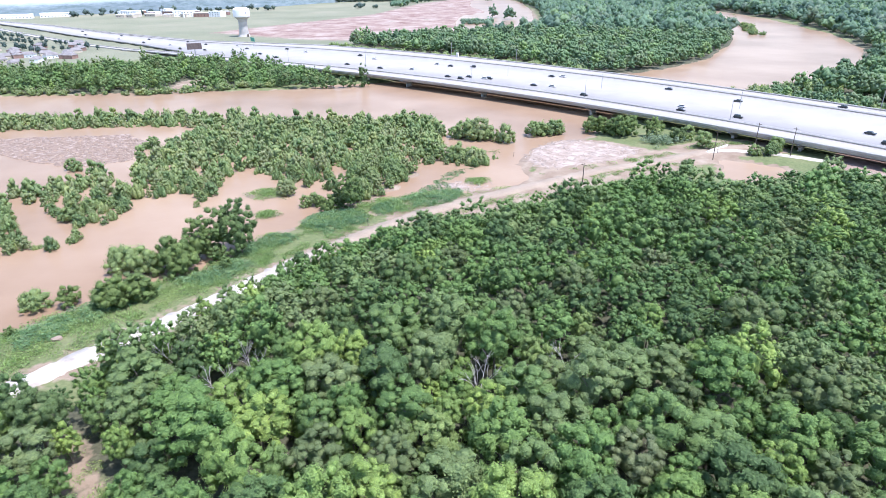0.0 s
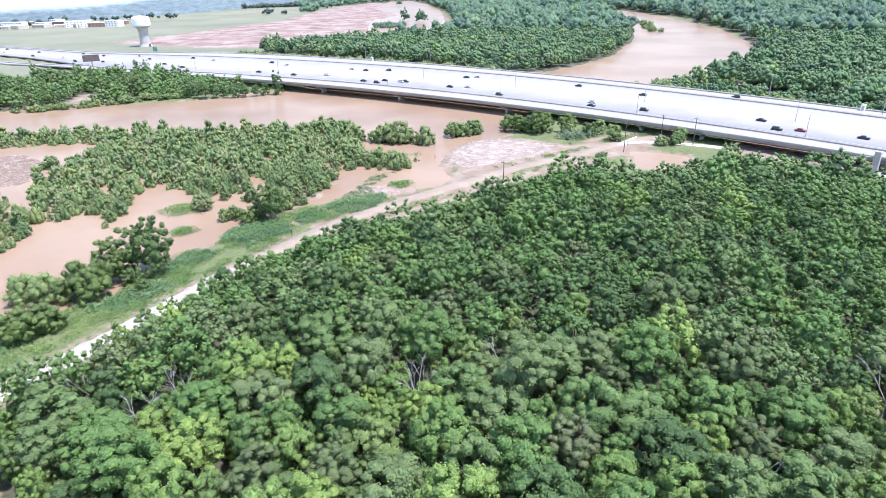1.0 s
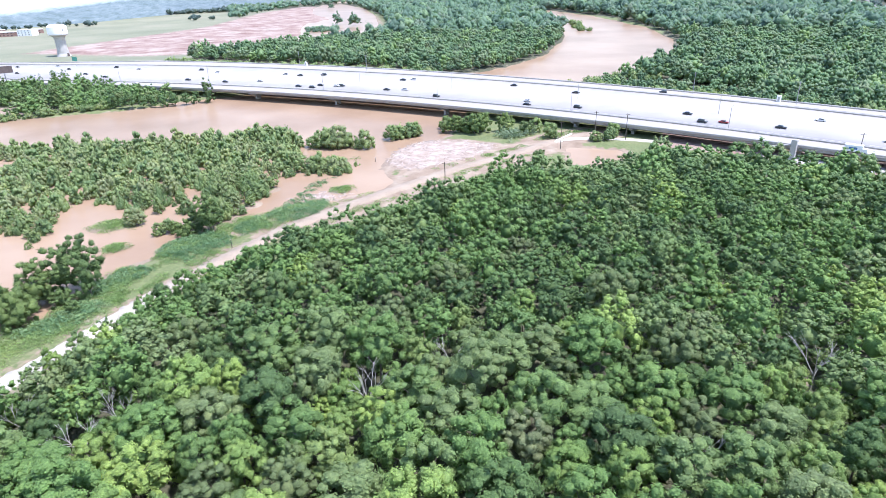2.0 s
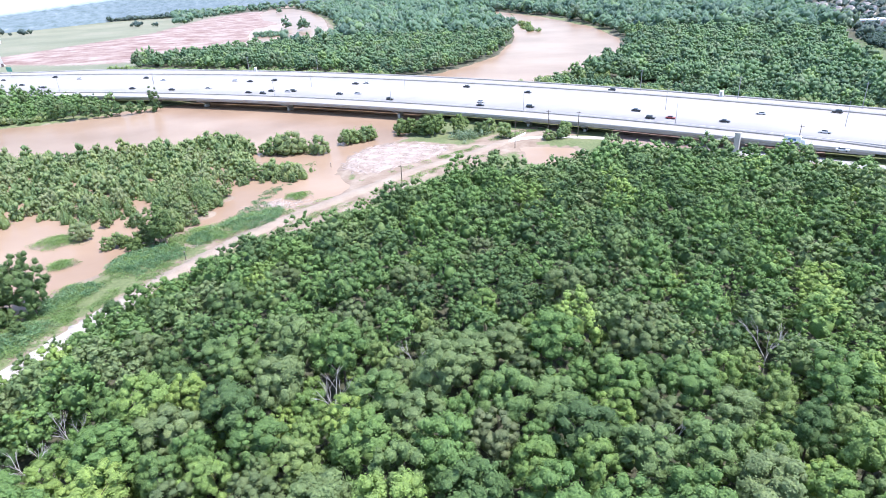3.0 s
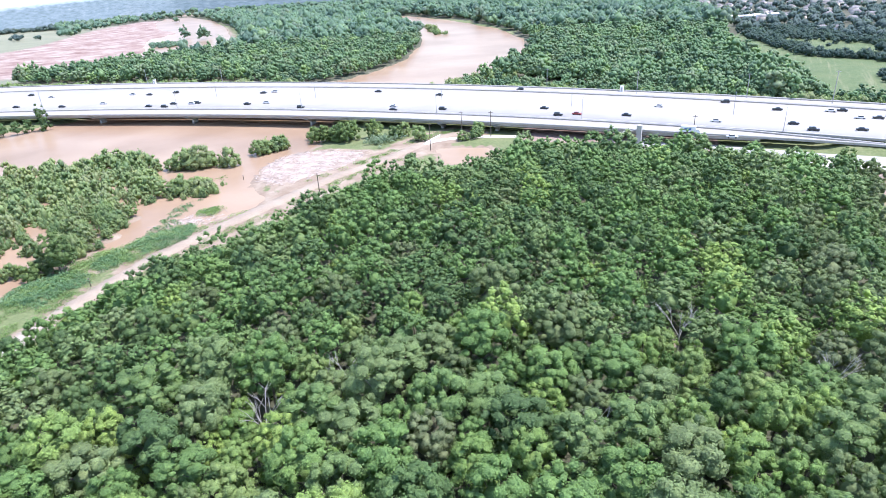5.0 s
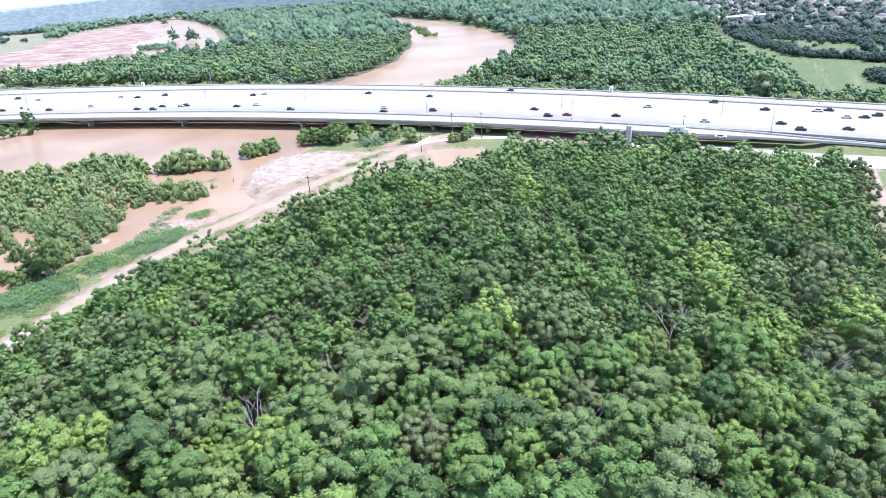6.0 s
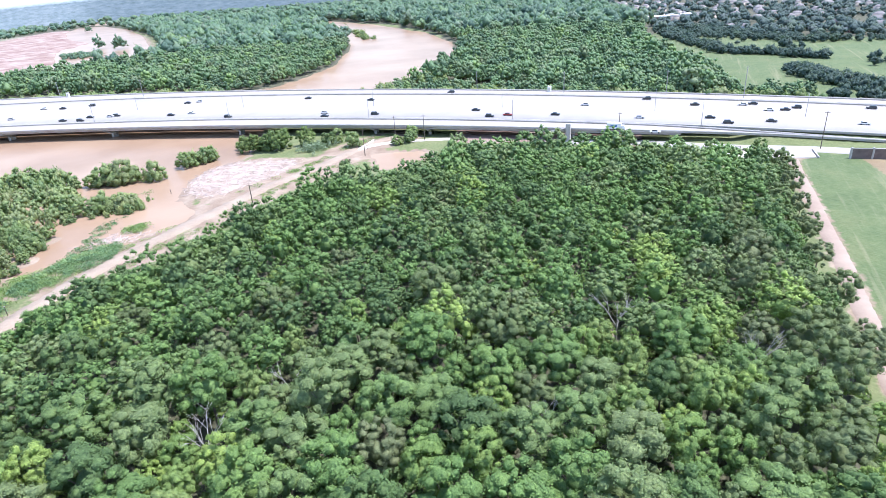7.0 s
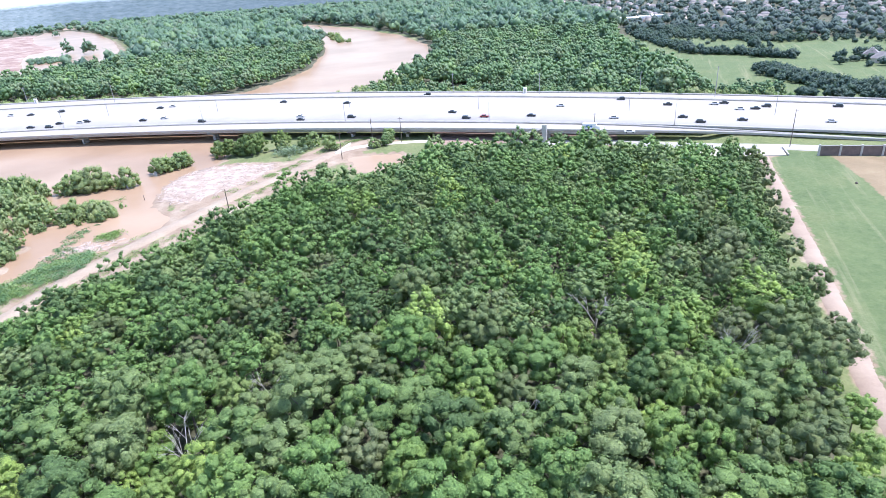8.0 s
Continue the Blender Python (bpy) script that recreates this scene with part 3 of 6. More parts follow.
def make_bridge():
    us = np.arange(-1500, 241, 12.0)
    span = us[(us > -492) & (us < 48)]
    b = new("highway_bridge")
    tagged(b, "wide pale concrete highway bridge with many lanes and parapets", "bridge")
    lines = {k: curve_v(c, us) for k, c in (("ef", EDGE_FAR), ("bf", BAR_FAR), ("bn", BAR_NEAR), ("en", EDGE_NEAR))}
    z = deck_z(us)
    for name, a, c, lo, hi in (("frontage_deck", "en", "bn", 0.0, -1.2), ("main_deck", "bn", "bf", 0.0, 0.0), ("frontage_deck", "bf", "ef", 1.2, 0.0)):
        va, vb = lines[a] + lo, lines[c] + hi
        z = deck_z(us)
        if a == "en":   # the near frontage lanes swing in and drop to the ground past the bridge
            va, vb = va + np.clip((us - 10) * 0.10, 0, 6), vb - np.clip((us - 30) * 0.04, 0, 3)
            z = z - 1.6 * np.clip((us - 20) / 100, 0, 1)
            # far along they part from the highway as a road of their own
            w = np.clip((-us - 600) / 60, 0, 1)
            mid, half = (va + vb) / 2 + np.interp(-us, (600, 660, 698, 791, 935, 1200, 1500), (0, -4, -16, -26, -25, -14, -10)), (vb - va) / 2 * (1 - w) + 4.5 * w
            va, vb, z = mid - half, mid + half, z - 2.1 * w
        d = put(name, strip_mesh(name, us, va, vb, z - 0.45, z, M_DECK), b)
        for at in (va, vb - 0.4):
            put("parapet", strip_mesh("parapet", us, at, at + 0.4, z + 0.003, z + 0.82, M_CONCRETE), d)
        fz = deck_z(span)
        sa, sb = np.interp(span, us, va), np.interp(span, us, vb)
        count = 4 if "front" in name else 16
        for g in range(count):
            at = sa + (sb - sa) * (g + 0.5) / count
            put("girder", strip_mesh("girder", span, at - 0.35, at + 0.35, fz - 1.75, fz - 0.453, M_SHADE), d)
    # piers: a cap on columns under each deck
    for u in (-462, -418, -377, -337, -271, -191, -111, -81, -10):
        for a, c, cols in ((EDGE_NEAR, BAR_NEAR, 1), (BAR_NEAR, BAR_FAR, 5), (BAR_FAR, EDGE_FAR, 1)):
            k = float(spread(u))
            va, vb = k * float(curve_v(a, u)) + 0.5, k * float(curve_v(c, u)) - 1.8
            bm = bmesh.new()
            zt = float(deck_z(u)) - 1.76
            cap = 2.2 if cols == 1 else 1.3
            box(bm, -0.9, 0.9, va, vb, zt - cap, zt, 0.08)
            if cols == 1:   # hammerhead: the cap's underside slopes in to its column
                m = (va + vb) / 2
                for v in bm.verts:
                    if v.co.z < zt - cap / 2:
                        v.co.y = m + (v.co.y - m) * 0.30
            for n in range(cols):
                at = va + (vb - va) * (n + 0.5) / cols
                w = 2.1 if cols == 1 else 0.9
                box(bm, -0.75, 0.75, at - w, at + w, -2.5, zt - cap + 0.01, 0.1)
            p = part("pier", bm, M_CONCRETE, b)
            p.matrix_basis = Matrix(((U_AX[0], V_AX[0], 0, U_AX[0] * u * k), (U_AX[1], V_AX[1], 0, U_AX[1] * u * k), (0, 0, 1, 0), (0, 0, 0, 1)))
    return b


make_bridge()

# frontage road on the ground beside the highway's end
line = smooth_line([(196, 204), (210, 190), (226, 166), (239, 145), (250, 131), (261, 116), (277, 88), (300, 40), (330, -40)], 6)
tagged(ribbon("road", line, 4.0, M_DECK, 0.3), "pale concrete frontage road below the highway", "road", kind="structure")

# concrete apron where the path meets the frontage road
def apron(name, poly, top, thick, mat):
    bm = bmesh.new()
    up = [bm.verts.new((x, y, top)) for x, y in poly]
    down = [bm.verts.new((x, y, top - thick)) for x, y in poly]
    bm.faces.new(up)
    bm.faces.new(down[::-1])
    for i in range(len(poly)):
        j = (i + 1) % len(poly)
        bm.faces.new((up[i], down[i], down[j], up[j]))
    bmesh.ops.recalc_face_normals(bm, faces=bm.faces)
    return part(name, bm, mat, None)


tagged(apron("pavement", [(222, 139), (229, 144.5), (244, 130.5), (253.5, 117.5), (247.5, 113), (235, 125)], 1.52, 0.9, M_GRAVEL), "pale concrete apron beside the frontage road", "pavement", kind="structure")
kerb = bmesh.new()
box(kerb, 0, 11.5, -0.25, 0.25, -0.6, 0.75, 0.05)
kerb = part("kerb", kerb, M_CONCRETE, None)
kerb.matrix_basis = pose(247.9, 112.4, 1.2, 0, 0, 38)
tagged(kerb, "low pale concrete wall at the apron's edge", "kerb", kind="structure")

# ---- vegetation ----
ICO_V, ICO_F = None, None


def ico():
    bm = bmesh.new()
    bmesh.ops.create_icosphere(bm, subdivisions=1, radius=1.0)
    v = np.array([q.co[:] for q in bm.verts])
    f = np.array([[w.index for w in q.verts] for q in bm.faces])
    bm.free()
    return v, f


ICO_V, ICO_F = ico()
OCT_V = np.array([(1, 0, 0), (-1, 0, 0), (0, 1, 0), (0, -1, 0), (0, 0, 1), (0, 0, -1)], float)
OCT_F = np.array([(0, 2, 4), (2, 1, 4), (1, 3, 4), (3, 0, 4), (2, 0, 5), (1, 2, 5), (3, 1, 5), (0, 3, 5)])


def crown(seed, tall, wide, boughs, leaves, leaf, low=0.30, body=0.72, lean=False, point=0.0, ragged=0.16):
    """A domed crown: an uneven shell of leafy boughs round a dark heart, each bough a tuft of leaves that face outward.
    low: where it starts, as a share of its height; body: how full each bough is behind its leaves; point: how far it tapers."""
    rng = np.random.RandomState(seed)
    mid, half = tall * (0.42 + 0.58 * low), tall * (0.58 - 0.58 * low)
    k = np.arange(boughs) + 0.5
    up = 1 - 1.62 * (k / boughs) ** 1.05
    turn = k * 2.39996 + rng.uniform(-0.45, 0.45, boughs)
    flat = np.sqrt(np.clip(1 - up * up, 0, 1))
    out = np.stack([np.cos(turn) * flat, np.sin(turn) * flat, up], -1)
    out += rng.normal(scale=0.10, size=out.shape)
    out /= np.linalg.norm(out, axis=1)[:, None]
    ph = rng.uniform(0, 6.28, 4)
    swell = 1 + ragged * (np.sin(2 * turn + ph[0] + 1.4 * up) + 0.7 * np.sin(3 * turn + ph[1] - 2.0 * up)) + rng.uniform(-ragged, ragged, boughs) * 0.9
    swell = np.minimum(swell, 1.16)
    rb = wide * np.sqrt(6.0 / boughs) * (0.38 + 0.40 * rng.rand(boughs) ** 1.4)
    swell *= 1 - 0.24 * rng.rand(boughs) ** 2
    slim = 1 - point * np.clip(up * 0.5 + 0.5, 0, 1) ** 1.5
    cs = out * np.stack([(wide - rb * 0.8) * slim, (wide - rb * 0.8) * slim, np.full(boughs, half) - rb * 0.6], -1) * swell[:, None]
    cs[:, 2] += mid
    form = rng.uniform(0.75, 1.35, (boughs, 3)) * np.array([1, 1, 0.88 + point * 0.7])
    cv, cf = (OCT_V, OCT_F) if lean else (ICO_V, ICO_F)
    V, F3, base = [], [], 0
    heart = ICO_V * (1 + rng.uniform(-0.16, 0.16, len(ICO_V)))[:, None] * np.array([wide * 0.42 * (1 - point * 0.5), wide * 0.42 * (1 - point * 0.5), half * 0.42]) + np.array([0, 0, mid - half * 0.16])
    V.append(heart)
    F3.append(ICO_F)
    base += len(heart)
    for c, r, f in zip(cs, rb, form):
        v = cv * (1 + rng.uniform(-0.2, 0.2, len(cv)))[:, None] * r * body * f + c
        V.append(v)
        F3.append(cf + base)
        base += len(v)
    pick = rng.choice(boughs, leaves, p=rb ** 2 / (rb ** 2).sum())
    d = rng.normal(size=(leaves, 3)) * 0.78 + out[pick] * 0.62 + np.array([0, 0, 0.34])
    d /= np.linalg.norm(d, axis=1)[:, None]
    # each bough is knotted: its leaves stand in a few sprays
    knot = np.sin(d[:, 0] * 5.1 + pick * 1.7) * np.sin(d[:, 1] * 5.3 + pick * 2.9) * np.sin(d[:, 2] * 4.7 + pick)
    pos = cs[pick] + d * form[pick] * (rb[pick] * (0.66 + 0.50 * rng.rand(leaves) ** 0.8 + 0.24 * knot))[:, None]
    n = d * 0.70 + out[pick] * 0.40 + np.array([0, 0, 0.18]) + rng.normal(scale=0.28, size=d.shape)
    n /= np.linalg.norm(n, axis=1)[:, None]
    t = np.cross(n, rng.normal(size=n.shape))
    t /= np.linalg.norm(t, axis=1)[:, None]
    s = np.cross(n, t)
    size = leaf * rng.uniform(0.6, 1.35, leaves)[:, None]
    tri = np.stack([pos + t * size * 0.9, pos - t * size * 0.6 + s * size * 0.75, pos - t * size * 0.6 - s * size * 0.75], 1)
    V.append(tri.reshape(-1, 3))
    F3.append(base + np.arange(leaves * 3).reshape(-1, 3))
    return np.concatenate(V), None, np.concatenate(F3)


def patch(seed, radius, tall, leaves, leaf):
    """A low patch of weeds: loose upright leaves, thinning to the rim."""
    rng = np.random.RandomState(seed)
    a, rr = rng.uniform(0, 6.28, leaves), radius * rng.rand(leaves) ** 0.6
    pos = np.stack([np.cos(a) * rr, np.sin(a) * rr, 0.1 + tall * (1 - 0.6 * rr / radius) * rng.uniform(0.3, 1.0, leaves)], -1)
    n = rng.normal(scale=0.5, size=(leaves, 3)) + np.array([0, 0, 0.8])
    n /= np.linalg.norm(n, axis=1)[:, None]
    t = np.cross(n, rng.normal(size=n.shape))
    t /= np.linalg.norm(t, axis=1)[:, None]
    s = np.cross(n, t)
    size = leaf * rng.uniform(0.6, 1.4, leaves)[:, None]
    tri = np.stack([pos + t * size * 1.2, pos - t * size * 0.6 + s * size * 0.6, pos - t * size * 0.6 - s * size * 0.6], 1)
    return tri.reshape(-1, 3), None, np.arange(leaves * 3).reshape(-1, 3)


def trunk_mesh(seed, tall, wide, mat, thick=0.22, limbs=4):
    rng = random.Random(seed)
    bm = bmesh.new()
    top = Vector((rng.uniform(-0.3, 0.3), rng.uniform(-0.3, 0.3), tall * 0.62))
    rod(bm, (0, 0, -0.6), top, thick, thick * 0.45, 6)
    for k in range(limbs):
        a = k * 6.28 / limbs + rng.uniform(-0.5, 0.5)
        z = tall * rng.uniform(0.3, 0.5)
        end = Vector((math.cos(a) * wide * 0.55, math.sin(a) * wide * 0.55, z + tall * 0.28))
        rod(bm, top * (z / (tall * 0.62)), end, thick * 0.42, thick * 0.14, 5)
    me = bpy.data.meshes.new("trunk")
    bm.to_mesh(me)
    bm.free()
    me.materials.append(mat)
    return me


def scatter(poly, step, seed, jitter=0.6):
    P = np.asarray(poly, float)
    rng = np.random.RandomState(seed)
    xs = np.arange(P[:, 0].min(), P[:, 0].max(), step)
    ys = np.arange(P[:, 1].min(), P[:, 1].max(), step * 0.87)
    X, Y = np.meshgrid(xs, ys)
    X = X + (np.arange(len(ys)) % 2)[:, None] * step * 0.5
    X = X + rng.uniform(-jitter, jitter, X.shape) * step
    Y = Y + rng.uniform(-jitter, jitter, Y.shape) * step
    k = inside(X, Y, poly)
    return np.stack([X[k], Y[k]], -1)


def sunny(x, y):
    """Paler, yellower trees stand towards the meadow's side of the wood, olive ones towards the track."""
    if y < 150 and x < 15:
        return 0.15
    return 0.20 * min(max((x - 25) / 50, 0), 1) * min(max((115 - y) / 45, 0), 1) if y < 130 else 0.0


def grove(name, spots, shapes, mat, label, category, seed, lo=0.8, hi=1.25, sink=0.2, rise=0.0, sizes=None):
    """Many trees as one body: copies of a few crowns, each with a turn, size and tone of its own."""
    rng = np.random.RandomState(seed)
    Vs, F3s, Ts = [], [], []
    base = 0
    size, hue = waves(spots[:, 0], spots[:, 1], 60, 91), waves(spots[:, 0], spots[:, 1], 45, 92)
    zs = ground_z(spots[:, 0], spots[:, 1])
    for i, (x, y) in enumerate(spots):
        V, F4, F3 = shapes[rng.randint(len(shapes))]
        a, s, st = rng.uniform(0, 6.28), (lo + (hi - lo) * rng.rand() ** 1.3) * (1 + 0.14 * size[i]), rng.uniform(0.8, 1.25)
        if sizes is not None:
            s, st = sizes[i], rng.uniform(0.84, 1.16)
        c, d = math.cos(a) * s, math.sin(a) * s
        W = np.empty_like(V)
        W[:, 0] = V[:, 0] * c - V[:, 1] * d + x
        W[:, 1] = V[:, 0] * d + V[:, 1] * c + y
        W[:, 2] = V[:, 2] * (rise + (1 - rise) * s) * st + max(zs[i], -0.6) - sink
        Vs.append(W)
        F3s.append(F3 + base)
        Ts.append(np.full(len(V), min(max(0.42 + 0.16 * hue[i] + sunny(x, y) + rng.normal(scale=0.27), 0.0), 1.0)))
        base += len(V)
    me = mesh_of(name, np.concatenate(Vs), None, np.concatenate(F3s), mat, np.concatenate(Ts))
    return tagged(put(name, me), label, category, kind="stuff")


def tree_kind(seed, tall, wide, mat, bark, name, label, category, group="", boughs=24, leaves=1000, leaf=0.42, tone=0.0, **kw):
    """One tree: an Empty at its foot with a trunk and a crown."""
    V, F4, F3 = crown(seed, tall, wide, boughs, leaves, leaf, **kw)
    t = new(name)
    put("trunk", trunk_mesh(seed, tall, wide, bark), t)
    put("crown", mesh_of("crown", V, F4, F3, mat, np.full(len(V), tone)), t)
    return tagged(t, label, category, group)


def plant(first, spots, seed, lo=0.8, hi=1.25, rise=0.0, sizes=None):
    """Set copies of the first trees on the spots; each first tree itself takes a spot."""
    rng = np.random.RandomState(seed)
    zs = ground_z(spots[:, 0], spots[:, 1])
    size, hue = waves(spots[:, 0], spots[:, 1], 60, 91), waves(spots[:, 0], spots[:, 1], 45, 92)
    for i, (x, y) in enumerate(spots):
        k = i if i < len(first) else int(min(max(0.42 + 0.16 * hue[i] + sunny(x, y) + rng.normal(scale=0.27), 0.0), 0.99) * len(first))
        s, st = (lo + (hi - lo) * rng.rand() ** 1.3) * (1 + 0.14 * size[i]), rng.uniform(0.82, 1.25)
        if sizes is not None:
            s, st = sizes[i], rng.uniform(0.84, 1.16)
        m = pose(x, y, max(zs[i], -0.6) - 0.1, 0, 0, rng.uniform(0, 360))
        ob = first[k] if i < len(first) else copy_thing(first[k], m)
        ob.matrix_basis = m @ Matrix.Diagonal((s, s, (rise + (1 - rise) * s) * st, 1))


# the wood under the camera
def stand(poly, seed, tries, least, most, room, taken=()):
    """Trees of uneven spread that leave each other room, the widest first. Returns places and radii."""
    P = np.asarray(poly, float)
    rng = np.random.RandomState(seed)
    c = np.stack([rng.uniform(P[:, k].min(), P[:, k].max(), tries) for k in (0, 1)], -1)
    c = c[inside(c[:, 0], c[:, 1], poly)]
    r = np.sort(least + (most - least) * rng.rand(len(c)) ** 1.7)[::-1]
    k = to_edge(c[:, 0], c[:, 1], poly) < -0.4 - np.maximum(r * 0.9, r * 2.2 - 3.4)
    c, r = c[k], r[k]
    got = np.zeros((len(c) + len(taken), 3))
    n = len(taken)
    if n:
        got[:n] = taken
    first = n
    for (x, y), q in zip(c, r):
        if n == 0 or np.all((got[:n, 0] - x) ** 2 + (got[:n, 1] - y) ** 2 > (room * (got[:n, 2] + q)) ** 2):
            got[n] = x, y, q
            n += 1
    return got[first:n]


LIMES = [(43.5, 108, 3.6), (18, 98, 3.4), (67.5, 41, 4.4), (79, 45, 4.6), (83, 51.5, 4.0), (67, 51.5, 4.0), (41, 57.5, 4.0), (32.5, 61.5, 4.2), (48.5, 97, 3.0), (27, 93, 3.2), (-31, 67.5, 4.8), (-15, 77, 3.8), (-1.5, 75, 4.6), (29.5, 109, 3.0), (50.5, 98.5, 2.6), (1, 82, 3.6), (80, 62.5, 3.6), (80.5, 71, 3.2), (139, 101, 3.4), (76, 58, 3.4), (97.5, 26.5, 3.6), (89, 21, 3.2)]
DARKS = [(-9.5, 127, 5.2), (2.5, 139, 4.2), (-26.5, 134, 3.8), (-68, 79, 4.6), (211, 106, 4.0), (41, 83, 3.8), (22, 115.5, 4.0), (47, 171, 4.0), (104, 166, 4.0), (112, 66, 4.0), (-22, 108, 3.6), (-50, 98, 3.8)]
GREYS = [(63, 105, 5.4), (14.5, 112, 4.6), (31, 125, 4.8), (64, 82.5, 4.8), (54.5, 137, 4.2), (134, 71.5, 5.4), (152, 92, 4.6), (46, 130, 4.0), (-27.5, 118, 4.4), (126, 56, 5.2), (101, 36, 5.0), (109.5, 45, 5.0), (105, 52, 4.4), (158, 94, 4.2), (117, 44.5, 4.0), (181, 92, 4.4), (84, 26, 4.6), (76, 31, 4.2), (28.5, 69.5, 4.4), (58, 66, 4.2), (-20, 72.5, 4.6), (-8, 70.5, 4.2), (121, 64, 4.4), (143, 80, 4.6), (170, 88, 4.0), (93, 30, 4.2), (164, 74, 3.6), (150, 63.5, 3.8), (133.5, 51, 4.2), (119.5, 39, 3.6), (111, 36, 5.2), (194, 94.5, 3.6), (205, 104, 3.2), (180, 84, 3.0)]
SNAGS = [(89, 74), (24, 95), (-54.7, 100.5), (-37, 96), (-42, 90), (99, 48.5), (56, 60), (7, 88.5)]
EDGES = [(-36, 138, 2.6), (-39, 134.5, 2.4), (-31.5, 143, 2.7), (-25.5, 147.5, 2.7), (-21.5, 151, 2.4), (-17, 156.5, 2.3), (-43.5, 131.5, 1.7), (-50, 122, 2.4), (-54.5, 118.5, 2.0)]
WOOD = "trees of the wood"
chosen = np.array(LIMES + DARKS + GREYS + EDGES + [(x, y, 2.6) for x, y in SNAGS] + BREAKS)
trees = np.concatenate([stand(WOODS[0], 11, 60000, 1.9, 5.6, 0.77, chosen), stand(WOODS[4], 12, 8000, 2.2, 4.8, 0.77, chosen)])
# along the track the outer crowns stand back by most of their own width
inset = to_edge(trees[:, 0], trees[:, 1], WOODS[0])
trees = trees[(inset < 1.2 - 0.85 * trees[:, 2]) | (trees[:, 1] < 136) | (trees[:, 0] > 150)]
away = np.hypot(trees[:, 0], trees[:, 1])
under = trees[away < 54]
trees = trees[away >= 54]
away = np.hypot(trees[:, 0], trees[:, 1]) + 20 * (trees[:, 0] < -95)
trees = trees[np.argsort(away)]
away = np.sort(away)
NEAR, MID = 195, 620
FORMS = ((11.0, 4.0), (12.0, 4.0), (10.4, 4.0), (11.4, 4.0), (12.6, 4.0))
near_trees = [tree_kind(100 + k, *FORMS[k % 5], M_LEAF, M_BARK, "tree", "leafy green broadleaf tree in dense wood", "tree", WOOD, boughs=44 + 5 * (k % 5), leaves=4700, leaf=0.148, body=0.86, tone=0.05 + k / 10, low=0.28 + 0.03 * (k % 3)) for k in range(10)]
plant(near_trees, trees[:NEAR, :2], 5, rise=0.34, sizes=trees[:NEAR, 2] / 4.0)
at = np.array(EDGES)
plant(near_trees[::3], at[:, :2], 4, rise=0.34, sizes=at[:, 2] / 3.4)
for at, mat, label, fine, many in ((LIMES, M_LIME, "bright yellow-green broadleaf tree in the wood", 0.14, 5000), (DARKS, M_DARK, "large dark green broadleaf tree in the wood", 0.125, 5400), (GREYS, M_GREY, "dull grey-green broadleaf tree in the wood", 0.12, 5600)):
    kinds = [tree_kind(150 + k + len(at), 11.4, 4.0, mat, M_BARK, "tree", label, "tree", WOOD, boughs=60, body=0.86, leaves=many, leaf=fine, tone=0.3 + 0.4 * k) for k in range(2)]
    at = np.array(at, float)
    plant(kinds, at[:, :2], 14, rise=0.34, sizes=at[:, 2] / 4.0)
mid_shapes = [crown(200 + k, *FORMS[k % 5], 58 + 4 * (k % 5), 1000, 0.195, low=0.3, body=0.84, lean=True) for k in range(10)]
back_shapes = [crown(230 + k, *FORMS[k % 5], 44 + 3 * (k % 4), 420, 0.27, low=0.3, body=0.88, lean=True) for k in range(10)]
grove("wood", trees[MID:, :2], back_shapes, M_BACK, "dense green broadleaf wood towards the highway", "wood", 7, rise=0.34, sizes=trees[MID:, 2] / 4.0)
grove("wood", trees[NEAR:MID, :2], mid_shapes, M_LEAF, "dense green broadleaf wood beside the river", "wood", 6, rise=0.34, sizes=trees[NEAR:MID, 2] / 4.0)
brush = scatter(WOODS[0], 6.0, 13, 0.7)
brush = brush[np.min([np.hypot(brush[:, 0] - x, brush[:, 1] - y) - r for x, y, r in BREAKS], 0) > 0.8]
brush = brush[(np.hypot(brush[:, 0], brush[:, 1]) > 52) & (np.hypot(brush[:, 0], brush[:, 1]) < 125)]
grove("undergrowth", brush, [crown(260 + k, 3.8, 2.3, 7, 110, 0.32, low=0.15, lean=True) for k in range(5)], M_LEAF, "leafy green undergrowth between the trees", "undergrowth", 10, 0.6, 1.2)

fringe = scatter(WOODS[0], 2.7, 14, 0.8)
rim = to_edge(fringe[:, 0], fringe[:, 1], WOODS[0])
fringe = fringe[(rim > -6.0) & (rim < -1.0) & (fringe[:, 1] > 96) & (fringe[:, 0] < 100)]
grove("undergrowth", fringe, [crown(270 + k, 4.8, 2.4, 12, 260, 0.26, low=0.05, lean=True) for k in range(4)], M_BACK, "leafy green shrubs along the wood's edge", "undergrowth", 11, 0.6, 1.25)


